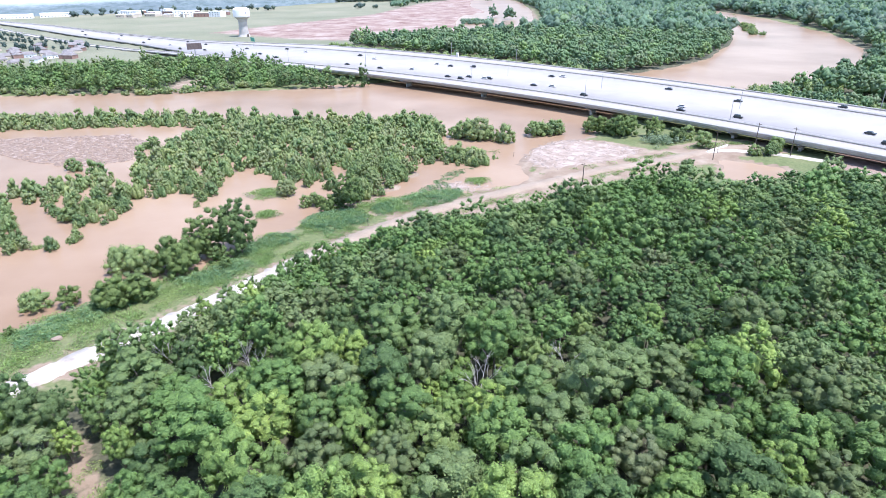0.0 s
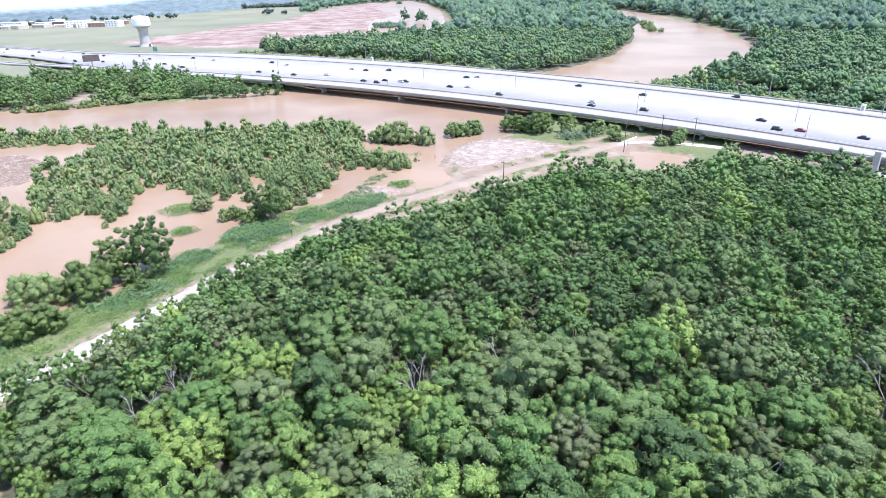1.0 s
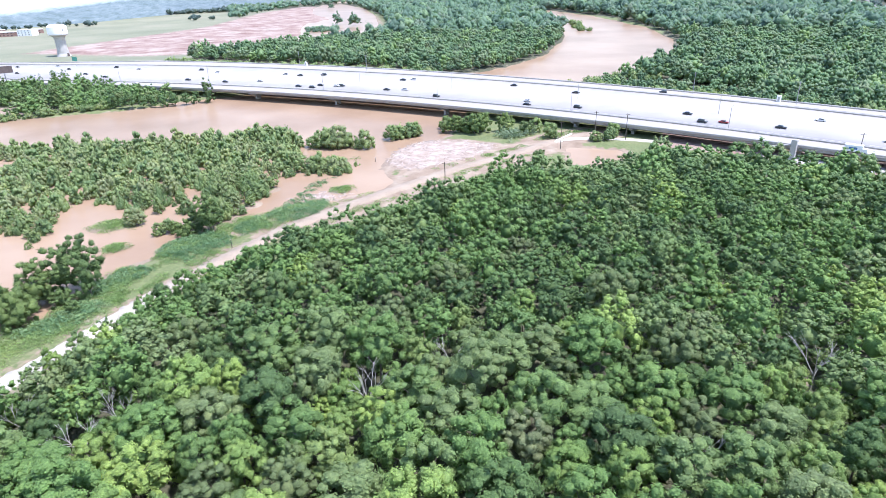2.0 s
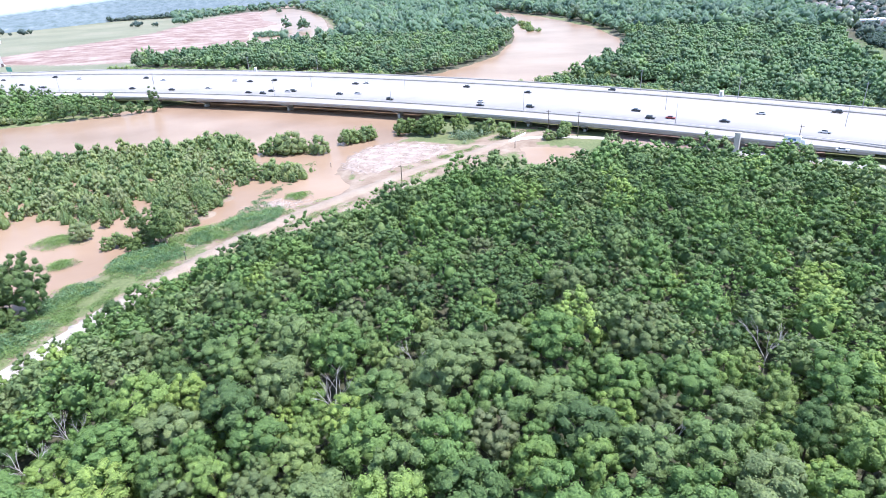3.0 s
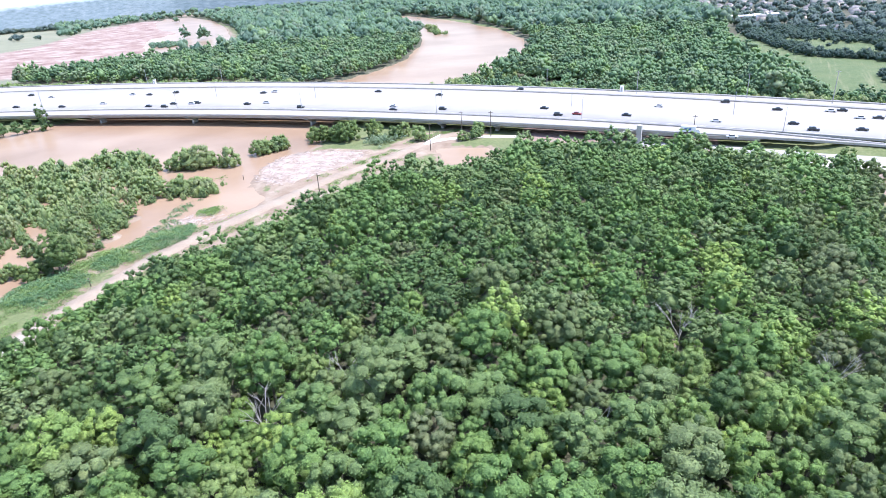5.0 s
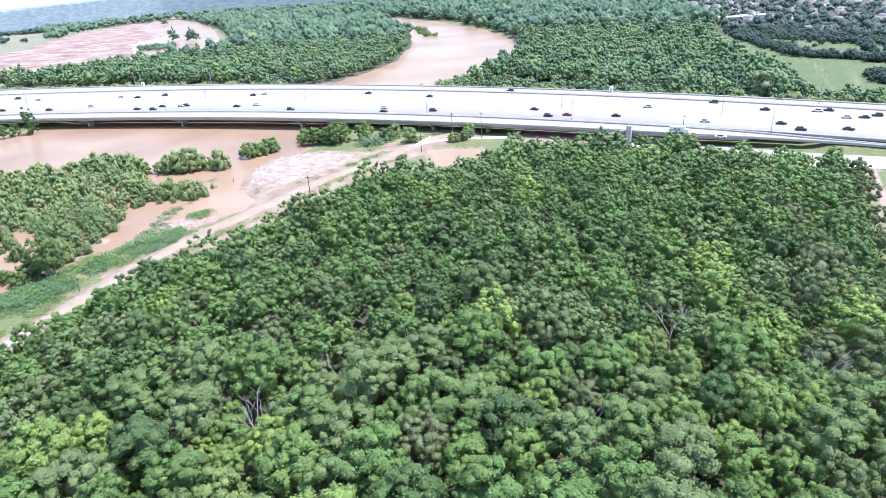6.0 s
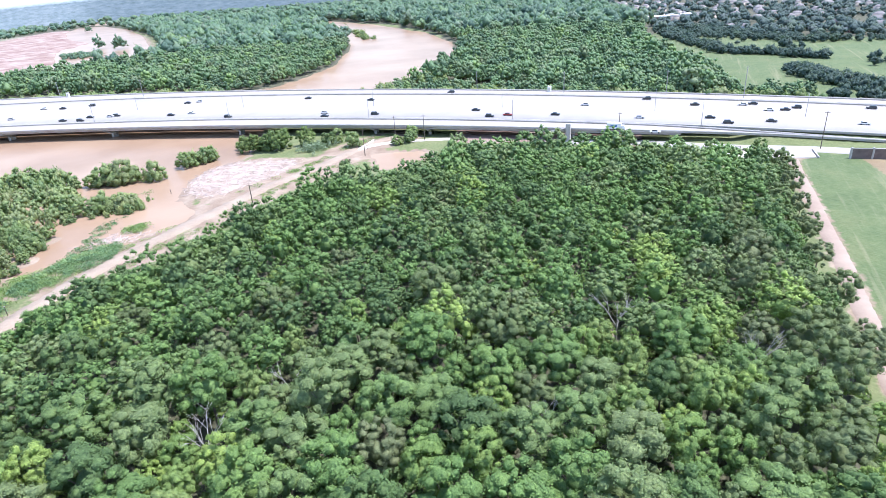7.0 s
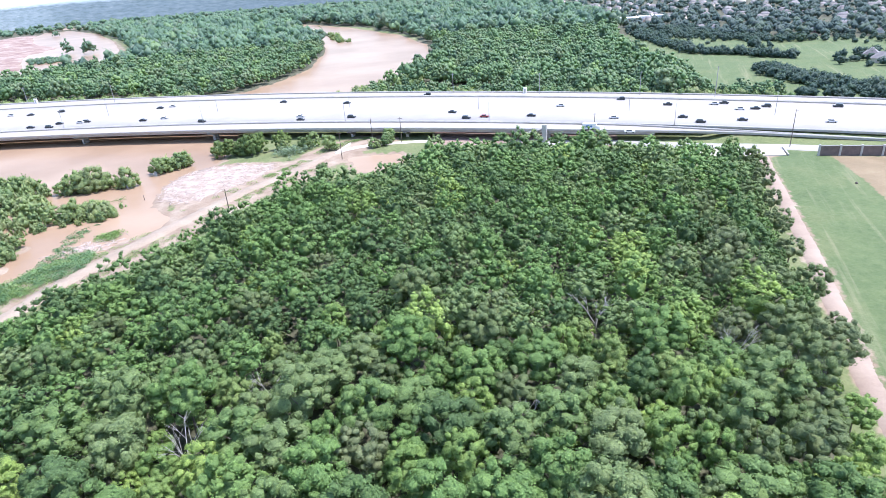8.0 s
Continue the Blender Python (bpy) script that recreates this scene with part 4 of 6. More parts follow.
def snag(seed, tall):
    """A dead tree: a bare trunk with forked grey branches."""
    rng = random.Random(seed)

    def grow(bm, a, way, length, r, depth):
        rod(bm, a, a + way * length, r, r * 0.6, 5)
        if depth:
            for _ in range(3 if depth > 1 else 4):
                w = (way + Vector((rng.uniform(-1, 1), rng.uniform(-1, 1), rng.uniform(-0.2, 0.7))) * 0.75).normalized()
                grow(bm, a + way * length * rng.uniform(0.55, 1.0), w, length * rng.uniform(0.55, 0.8), r * 0.5, depth - 1)
    t = new("dead_tree")
    bm = bmesh.new()
    foot, way, length = Vector((0, 0, -0.5)), Vector((0.05, 0, 1)).normalized(), tall * 0.48
    rod(bm, foot, foot + way * length, 0.20, 0.11, 6)
    part("trunk", bm, M_DEAD, t)
    for k in range(4):
        bm = bmesh.new()
        w = (way + Vector((math.cos(k * 1.7) * 0.7, math.sin(k * 1.7) * 0.7, rng.uniform(-0.1, 0.4)))).normalized()
        grow(bm, foot + way * length * (0.6 + 0.13 * k), w, length * rng.uniform(0.6, 0.85), 0.10, 2)
        part("branch", bm, M_DEAD, t)
    return tagged(t, "bare grey dead tree with forked branches", "dead tree", "dead trees")


snags = [snag(70 + k, 13) for k in range(3)]
plant(snags, np.array(SNAGS, float), 15, 0.8, 1.02)

# woods across the river and beyond the highway
far_shapes = [crown(300 + k, 10.5 + 0.7 * (k % 4), 4.6 + 0.4 * (k % 3), 15, 46, 0.58, low=0.2, body=0.87, lean=True, ragged=0.22) for k in range(10)]
low_shapes = [crown(340 + k, 9.0, 5.6, 8, 50, 0.9, low=0.06, body=0.85, lean=True) for k in range(6)]
dim_shapes = [crown(320 + k, 10.5 + 0.6 * (k % 4), 6.0 + 0.5 * (k % 3), 6, 34, 1.0, low=0.2, body=0.9, lean=True) for k in range(8)]
close = np.hypot(under[:, 0], under[:, 1]) < 20
grove("wood", under[~close, :2], back_shapes, M_LEAF, "dense green broadleaf wood below the flight", "wood", 8, rise=0.34, sizes=under[~close, 2] / 4.0)
grove("wood", under[close, :2], [crown(280 + k, *FORMS[k], 50, 5200, 0.15, low=0.3, body=0.86) for k in range(3)], M_LEAF, "leafy green broadleaf trees straight below the flight", "wood", 8, rise=0.34, sizes=under[close, 2] / 4.0)
for k, (poly, step, label) in enumerate(((WOODS[1], 6.4, "dark green riverside trees on the far bank"), (WOODS[2], 7.6, "dense green wood in the river's bend"), (WOODS[3], 7.6, "dense green wood along the river's outer bank"))):
    s = scatter(poly, step, 20 + k)
    d = to_line(s[:, 0], s[:, 1], RIVER, RIVER_HALF)
    s = s[d > 3]
    if k == 2:
        s = off_highway(s, 9.0)
    if k == 0:
        s = s[(waves(s[:, 0], s[:, 1], 45, 38) > -0.6) & (to_edge(s[:, 0], s[:, 1], GLADE) > 0)]
        grove("wood", s, [crown(380 + k, 9.5 + 0.8 * (k % 4), 4.4, 18, 110, 0.42, low=0.05, body=0.86, lean=True, ragged=0.22) for k in range(8)], M_BACK, label, "wood", 30, 0.5, 1.05)
        continue
    close = np.hypot(s[:, 0], s[:, 1]) < 820
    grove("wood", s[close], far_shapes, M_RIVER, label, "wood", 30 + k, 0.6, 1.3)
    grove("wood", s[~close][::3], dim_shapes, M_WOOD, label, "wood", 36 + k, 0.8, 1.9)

# young willows in the flood water
WILLOW_BEDS = [[(-330, 338), (-240, 322), (-165, 330), (-100, 322), (-100, 345), (-174, 349), (-330, 352)],
               [(-58, 228), (-44, 214), (-36, 205), (-27, 204), (-22, 214), (-8, 246), (-2, 258), (-14, 262), (-40, 236)], [(5, 295), (8, 304), (24, 303), (25, 294), (14, 292)], [(0, 250), (2, 262), (22, 266), (26, 254), (10, 246)], [(44, 301), (46, 309), (62, 308), (62, 301)],
               [(-128, 322), (-50, 340), (-8, 338), (2, 300), (-1, 256), (-15, 240), (-41, 222), (-62, 228), (-83, 246), (-98, 242), (-118, 256), (-136, 272)],
               [(-165, 214), (-160, 226), (-139, 247), (-119, 217), (-108, 189), (-121, 182), (-150, 205)], [(-122, 176), (-112, 176), (-118, 164), (-127, 162), (-150, 160), (-140, 178)], [(-190, 205), (-170, 215), (-150, 195), (-140, 184), (-160, 178)],
               [(-135, 262), (-127, 237), (-114, 211.5), (-105, 214), (-95, 207), (-88, 198), (-87, 218), (-87, 230), (-91, 248), (-106, 258)]]


def willow_crown(seed, tall, wide, plumes, leaves, leaf):
    """Upright feathery plumes round one foot, the middle ones tallest."""
    rng = np.random.RandomState(seed)
    V, F3, base = [], [], 0
    each = leaves // plumes
    for k in range(plumes):
        ring = 0 if k == 0 else rng.uniform(0.35, 0.9)
        a = k * 2.4 + rng.uniform(-0.4, 0.4)
        foot = np.array([math.cos(a), math.sin(a), 0]) * wide * ring
        h = tall * (1 - 0.55 * ring) * rng.uniform(0.85, 1.1)
        r = wide * rng.uniform(0.55, 0.8)
        lean = foot * 0.25
        v = ICO_V * (1 + rng.uniform(-0.15, 0.15, len(ICO_V)))[:, None]
        taper = np.clip(0.55 - 0.28 * v[:, 2:3], 0.15, 0.75)
        V.append(np.column_stack([v[:, :2] * r * taper, v[:, 2] * h * 0.44 + h * 0.48]) + foot + lean * (v[:, 2:3] * 0.5 + 0.5))
        F3.append(ICO_F + base)
        base += len(v)
        z = rng.uniform(0.04, 1.0, each) ** 0.85
        ang = rng.uniform(0, 6.28, each)
        rad = r * (0.12 + 0.95 * np.sqrt(1 - z)) * rng.uniform(0.55, 1.2, each)
        out = np.stack([np.cos(ang), np.sin(ang), np.zeros(each)], -1)
        pos = foot + lean * z[:, None] + out * rad[:, None] + np.array([0, 0, 1.0]) * (z * h)[:, None]
        t = out * 0.9 + np.array([0, 0, 0.55]) + rng.normal(scale=0.6, size=out.shape)
        t /= np.linalg.norm(t, axis=1)[:, None]
        s = np.cross(t, rng.normal(size=t.shape))
        s /= np.linalg.norm(s, axis=1)[:, None]
        size = leaf * rng.uniform(0.6, 1.3, each)[:, None]
        tri = np.stack([pos + t * size * 1.1, pos - t * size * 0.5 + s * size * 0.55, pos - t * size * 0.5 - s * size * 0.55], 1)
        V.append(tri.reshape(-1, 3))
        F3.append(base + np.arange(each * 3).reshape(-1, 3))
        base += each * 3
    return np.concatenate(V), None, np.concatenate(F3)


def willow(seed, tall, wide, tone):
    if seed % 3 == 0:
        V, F4, F3 = willow_crown(seed, tall, wide, 6, 700, 0.2)
    else:   # the older ones have grown round
        V, F4, F3 = crown(seed, tall, wide * 1.15, 28, 460, 0.18, low=0.02, point=0.3, body=0.78, lean=True, ragged=0.24)
    t = new("willow_tree")
    put("trunk", trunk_mesh(seed, tall * 0.8, wide * 0.6, M_BARK, 0.1), t)
    put("crown", mesh_of("crown", V, F4, F3, M_WILLOW, np.full(len(V), tone)), t)
    return tagged(t, "young light green willow standing in flood water", "willow", "willows in the flood water")


willows = [willow(400 + k, 4.6 + 0.35 * k, 2.2, 0.05 + (k * 0.37) % 0.9) for k in range(7)]
spots = np.concatenate([scatter(p, 3.5, 50 + k, 0.75) for k, p in enumerate(WILLOW_BEDS)])
gaps = waves(spots[:, 0], spots[:, 1], 26, 9) > np.where(spots[:, 1] > 300, -1.3, np.where(spots[:, 1] > 262, -0.5, -0.28))
spots = spots[gaps]
spots = spots[np.argsort(np.hypot(spots[:, 0], spots[:, 1] - 40))]
plant(willows, spots[:290], 8, 0.45, 1.3)
willow_shapes = [crown(470 + k, 6.0 + 0.4 * k, 3.0, 16, 70, 0.30, low=0.02, point=0.3, body=0.85, ragged=0.24, lean=True) for k in range(4)] + [willow_crown(450 + k, 5.4 + 0.5 * k, 2.7, 4, 140, 0.36) for k in range(2)]
if len(spots) > 290:
    grove("willow_thicket", spots[290:], willow_shapes, M_WILLOW, "thicket of young light green willows in water", "willows", 9, 0.5, 1.15)

# bushes and single trees on the banks
BUSHES = [(106, 289), (111, 286), (116, 283), (12, 255), (7, 257), (17, 256), (80, 312), (86, 300), (122, 268), (138, 258), (149, 261), (144, 258), (9, 258), (-46, 203), (-58, 214), (-140, 285), (-160, 250)]
bushes = [tree_kind(500 + k, 6.4, 3.8, M_WILLOW, M_BARK, "bush", "rounded light green bush at the water's edge", "bush", "bushes on the bank", boughs=30, leaves=1500, leaf=0.17, low=0.04, body=0.82, tone=0.2 + 0.3 * k) for k in range(3)]
spots = np.array(BUSHES, float)
spots = np.concatenate([spots, spots + np.random.RandomState(71).uniform(-3.4, 3.4, spots.shape)])
plant(bushes, spots, 16, 0.55, 1.05)
LARGE = [(10, 297.5, 1.45), (14, 295, 1.5), (18.5, 294, 1.6), (22.5, 294, 1.2), (7, 299.5, 1.1), (31, 288.5, 1.35), (27.5, 290, 0.8), (46.5, 300.5, 1.3), (51, 301.5, 1.2), (55.5, 302, 1.15), (59.5, 302.5, 0.9), (1.5, 259.5, 1.35), (6, 257, 1.2), (13, 254, 1.0), (17.5, 253.5, 0.9)]
at = np.array(LARGE)
plant(bushes, at[:, :2], 58, sizes=at[:, 2])
PALE = [(-87, 151, 1.35), (-82.5, 150, 1.1), (-91.5, 153, 1.2), (-102, 130.5, 0.95), (-105, 132.5, 0.8), (-74, 153, 0.7)]
pale = [tree_kind(515 + k, 6.6, 4.2, M_PALE, M_BARK, "bush", "feathery yellow-green willow bush in the flood", "bush", "bushes on the bank", boughs=30, leaves=1700, leaf=0.15, low=0.04, point=0.2, ragged=0.24, tone=0.4) for k in range(2)]
at = np.array(PALE)
plant(pale, at[:, :2], 57, sizes=at[:, 2])
BANK_TREES = [(-66, 164, 1.12), (-62, 168, 1.0), (-59, 160, 0.85), (-71, 158, 0.95), (-33, 199, 0.9), (-31, 196, 0.75), (221, 122, 0.75), (90, 299, 0.62)]
bank = [tree_kind(520 + k, 15.0, 5.0, M_DARK, M_BARK, "tree", "tall dark green tree beside the flood water", "tree", "trees on the bank", boughs=64, leaves=5200, leaf=0.16, low=0.20 - 0.06 * k, ragged=0.26, body=0.84, tone=0.8) for k in range(3)]
at = np.array(BANK_TREES)
plant(bank, at[:, :2], 17, sizes=at[:, 2])
LOW_TREES = [(-70, 162, 1.0), (-75, 151, 1.2), (-72, 147.5, 1.0), (-77, 155, 1.0), (-65, 157, 0.7), (-61, 151, 0.45), (-81, 130, 1.05), (-77, 134, 0.95), (-84.5, 132.5, 0.9), (-80, 137, 0.8), (-94.5, 132.5, 0.62), (-37, 201, 0.8), (-40, 198, 0.7), (88, 292, 1.1), (94, 296, 1.15), (82, 300, 1.0), (113, 284, 0.8), (96.5, 226.5, 0.85), (78, 304, 1.0), (85, 296, 0.9), (104, 291, 1.0), (226, 117, 0.9), (-99.5, 117, 0.3), (-44, 202, 0.5)]
low_bank = [tree_kind(530 + k, 8.5, 4.6, M_DARK, M_BARK, "tree", "low dark green tree beside the flood water", "tree", "trees on the bank", boughs=40, leaves=3600, leaf=0.15, low=0.02, ragged=0.2, body=0.84, tone=0.8 + 0.1 * k) for k in range(3)]
at = np.array(LOW_TREES)
plant(low_bank, at[:, :2], 27, sizes=at[:, 2])
tall = tree_kind(540, 16.0, 4.0, M_DARK, M_BARK, "tree", "slender vine-covered tree standing in the river", "tree", boughs=26, leaves=1300, leaf=0.32, low=0.02, ragged=0.2)
plant([tall], np.array([(-57.0, 450.0)]), 18, 1.0, 1.01)
SHORE = [(-118, 447), (-112, 446), (-106, 445), (-99, 446), (-92, 446), (-86, 445), (-79, 446), (-72, 447), (-66, 450), (-95, 452), (-82, 453)]
shore = [tree_kind(550 + k, 8.5, 3.2, M_LEAF, M_BARK, "tree", "leafy green tree at the river's far edge", "tree", "trees on the bank", boughs=14, leaves=500, leaf=0.42, low=0.14) for k in range(2)]
plant(shore, np.array(SHORE, float), 19, 0.8, 1.2)

# weeds on the verge
rng = np.random.RandomState(31)
L = smooth_line(ROAD, 6)
T = np.gradient(L, axis=0)
T /= np.linalg.norm(T, axis=1)[:, None]
k = rng.randint(0, len(L), 5200)
off = rng.uniform(4.5, 30, 5200)
spots = L[k] + np.stack([-T[k, 1], T[k, 0]], -1) * off[:, None] + rng.uniform(-1.5, 1.5, (5200, 2))
z = ground_z(spots[:, 0], spots[:, 1])
lush = waves(spots[:, 0], spots[:, 1], 17, 33)
dry = (z > 0.25) & ((lush > -0.1) | (off > 15)) & ((spots[:, 1] < 212) | (off < 8)) & (spots[:, 1] > 70) & ~inside(spots[:, 0], spots[:, 1], SANDBAR)
weed_shapes = [patch(600 + k, 1.9, 0.5 + 0.12 * k, 90, 0.145) for k in range(5)]
lush_beds = [[(-101, 117), (-93, 126), (-86, 121), (-93, 111)], [(-72, 143), (-60, 157), (-52, 152), (-63, 139)], [(-14, 204), (-3, 228), (8, 216), (4, 201), (-10, 196)], [(-25, 197), (-17, 204), (-12, 194), (-21, 189)], [(-49, 189), (-38, 198), (-27, 194), (-25, 184), (-37, 174), (-44, 180)], [(-62, 168), (-52, 176), (-46, 170), (-56, 158)], [(-92, 128), (-82, 142), (-74, 140), (-84, 122)], [(-4, 226), (1, 237), (6, 246), (14, 246), (8, 239), (2, 225)]]
lush = np.concatenate([scatter(p, 1.5, 36 + k, 0.7) for k, p in enumerate(lush_beds)])
lush_shapes = [patch(610 + k, 1.5, 1.1 + 0.15 * k, 80, 0.2) for k in range(4)]
grove("weeds", lush, lush_shapes, M_LUSH, "tall lush blue-green weeds beside the flood", "weeds", 37, 0.6, 1.4, 0.1)
k = rng.randint(0, len(L), 1500)
off = rng.uniform(3.4, 8.5, 1500)
verge = L[k] - np.stack([-T[k, 1], T[k, 0]], -1) * off[:, None]
verge = verge[(verge[:, 1] > 150) & (verge[:, 1] < 246) & (waves(verge[:, 0], verge[:, 1], 15, 41) > -0.35)]
grove("weeds", verge, weed_shapes, M_WEED, "thin olive weeds between the track and the wood", "weeds", 38, 0.35, 0.75, 0.1)
bare_gap = waves(spots[:, 0], spots[:, 1], 21, 39) > -0.55
dry = dry & bare_gap
grove("weeds", spots[dry][:2600], weed_shapes, M_WEED, "lush green weeds on the verge beside the track", "weeds", 34, 0.6, 1.5, 0.15)
spots = np.concatenate([np.array([(x, y)]) + rng.normal(scale=r * 0.38, size=(int(r * 12), 2)) for x, y, r in ISLETS[:4] + [(-18, 197, 9), (-5, 211, 8), (4, 217, 6), (-38, 187, 7), (25, 271, 4)]])
grove("weeds", spots, weed_shapes, M_WEED, "green weeds on small mud islets in the flood", "weeds", 35, 0.6, 1.4, 0.1)

# scrub at the highway's far foot
rng = np.random.RandomState(72)
us = rng.uniform(-560, 110, 1200)
spots = deck_point(us, curve_v(EDGE_FAR, us) + rng.uniform(2, 19, 1200))
spots = spots[to_line(spots[:, 0], spots[:, 1], RIVER, RIVER_HALF) > 2]
grove("scrub", spots, [crown(620 + k, 5.0, 2.9, 5, 40, 0.5, low=0.06, body=0.8, lean=True) for k in range(4)], M_WILLOW, "low light green scrub beside the highway", "scrub", 73, 0.6, 1.2)
spots = scatter([(190, 408), (225, 396), (255, 392), (300, 440), (250, 428)], 5.0, 74)
grove("scrub", spots, [crown(630 + k, 5.0, 2.9, 6, 70, 0.45, low=0.06, point=0.3, body=0.8, lean=True) for k in range(4)], M_WILLOW, "light green scrub on the river bank", "scrub", 75, 0.6, 1.3)
s = scatter([(262, 395), (280, 340), (302, 245), (308, 188), (322, 188), (356, 225), (387, 260), (350, 310), (300, 410)], 7.0, 79)
s = off_highway(s, 8.0)
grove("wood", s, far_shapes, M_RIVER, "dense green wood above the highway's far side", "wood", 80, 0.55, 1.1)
s = scatter(WOODS[1], 11.5, 76, 0.9)
s = s[to_edge(s[:, 0], s[:, 1], GLADE) > 0]
s = s[waves(s[:, 0], s[:, 1], 55, 78) > 0.0]
grove("wood", s, [crown(640 + k, 14.0, 3.6, 14, 220, 0.55, low=0.2, ragged=0.26, lean=True) for k in range(4)], M_DARK, "tall dark trees above the riverside wood", "wood", 77, 0.7, 1.15)

# pale shrubs at the riverside wood's foot
rng = np.random.RandomState(93)
edge = np.array([(-345, 431), (-290, 428), (-211, 426), (-185, 433), (-157, 441), (-120, 448)], float)
at = rng.uniform(0, len(edge) - 1.001, 150)
spots = np.stack([np.interp(at, np.arange(len(edge)), edge[:, k]) for k in (0, 1)], -1) + rng.uniform(-1, 6, (150, 2))
grove("scrub", spots, [crown(650 + k, 4.6, 2.8, 7, 80, 0.42, low=0.06, lean=True) for k in range(4)], M_WILLOW, "low light green shrubs along the far bank", "scrub", 94, 0.5, 1.2)
spots = scatter(CLEARING, 2.6, 58, 0.9)
grove("weeds", spots, weed_shapes, M_WEED, "sparse low weeds on the bare clearing", "weeds", 59, 0.5, 1.2, 0.1)
rng = np.random.RandomState(66)
us = rng.uniform(-300, 110, 420)
spots = deck_point(us, curve_v(EDGE_FAR, us) + rng.uniform(7, 30, 420))
spots = spots[to_line(spots[:, 0], spots[:, 1], RIVER, RIVER_HALF) > 5]
grove("wood", spots, far_shapes, M_RIVER, "green trees close to the highway's far side", "wood", 67, 0.4, 0.8)

# ---- things ----
def heading(u):
    """The highway's run at u, as an angle."""
    a, b = deck_point(np.array(u - 5.0), curve_v(BAR_NEAR, u - 5.0)), deck_point(np.array(u + 5.0), curve_v(BAR_NEAR, u + 5.0))
    return math.degrees(math.atan2(b[1] - a[1], b[0] - a[0]))


def on_deck(u, share):
    """A place on the main deck: share 0 at the near wall, 1 at the far one."""
    v = float(curve_v(BAR_NEAR, u)) + share * float(curve_v(BAR_FAR, u) - curve_v(BAR_NEAR, u))
    p = deck_point(np.array(float(u)), np.array(v))
    return float(p[0]), float(p[1]), float(deck_z(u))


def car(paint, label, tall=1.5, boxy=0.0):
    c = new("car")
    bm = bmesh.new()
    box(bm, -2.35, 2.35, -0.92, 0.92, 0.32, 0.95, 0.12)
    part("body", bm, paint, c)
    bm = bmesh.new()
    vs = box(bm, -1.5 - 0.6 * boxy, 1.0, -0.84, 0.84, 0.96, tall)
    for v in vs:
        if v.co.z > 1.2:
            v.co.x = v.co.x * (0.68 + 0.25 * boxy) - 0.1
            v.co.y *= 0.82
    part("cabin", bm, M_GLASS, c, "dark glass cabin")
    bm = bmesh.new()
    box(bm, -1.08 - 0.5 * boxy, 0.55, -0.68, 0.68, tall + 0.003, tall + 0.05, 0.02)
    part("roof", bm, paint, c)
    for x in (-1.45, 1.45):
        for y in (-0.85, 0.85):
            bm = bmesh.new()
            rod(bm, (x, y - 0.11, 0.33), (x, y + 0.11, 0.33), 0.33, 0.33, 10)
            part("wheel", bm, M_TYRE, c)
    return tagged(c, label, "car", "cars on the highway")


CARS = {"black": car(M_PAINTS["black"], "black car driving on the highway"), "suv": car(M_PAINTS["black"], "tall black utility car on the highway", 1.75, 0.8),
        "silver": car(M_PAINTS["silver"], "silver car driving on the highway"), "red": car(M_PAINTS["red"], "dark red car driving on the highway")}
TRAFFIC = [
    ("black", -422, 0.16), ("black", -385, 0.13), ("black", -353, 0.62), ("black", -317, 0.09), ("black", -305, 0.19),
    ("black", -250, 0.18), ("black", -264, 0.68), ("black", -181, 0.80), ("black", -146, 0.06), ("black", -135, 0.71),
    ("black", -63, 0.32), ("black", -20, 0.22), ("suv", -460, 0.73), ("suv", -337, 0.71),
    ("suv", -304, 0.07), ("suv", -289, 0.22), ("suv", -207, 0.07), ("suv", -118, 0.14), ("suv", -53, 0.11),
    ("suv", 26, 0.93), ("suv", -89, 1.08), ("silver", -433, 0.61), ("silver", -362, 0.24), ("silver", -369, 0.65),
    ("silver", -292, 0.20), ("silver", -239, 0.24), ("silver", -258, 0.74), ("silver", -150, 0.19), ("silver", -6, 0.61),
    ("silver", 20, 0.20), ("silver", 25, -0.24), 
    ("red", -44, 0.17), ("black", 48, 0.74), ("silver", 70, 0.81), ("black", 75, 0.86), ("silver", 79, 0.63), ("black", 86, 0.67), ("suv", 92, 0.77),
    ("black", -505, 0.2), ("silver", -522, 0.7), ("black", -540, 0.35), ("suv", -556, 0.8), ("silver", -571, 0.15), ("black", -590, 0.62), ("black", -611, 0.25), ("silver", -624, 0.82), ("suv", -640, 0.12), ("black", -661, 0.7), ("silver", -684, 0.3), ("black", -702, 0.85), ("suv", -731, 0.2), ("black", -765, 0.66), ("silver", -801, 0.3), ("black", -840, 0.75), ("suv", -890, 0.25), ("black", -950, 0.7),
    ("black", 51, 0.28), ("suv", 57, 0.13), ("black", 75, 0.24), ("suv", 122, 0.86), ("silver", 109, 0.29),
]
TRUCK = (9, -0.21)
seen = set()
for kind, u, share in TRAFFIC:
    x, y, z = on_deck(u, share)
    m = pose(x, y, z + 0.005, 0, 0, heading(u) + (180 if share > 0.47 else 0))
    if kind in seen:
        copy_thing(CARS[kind], m)
    else:
        CARS[kind].matrix_basis = m
        seen.add(kind)


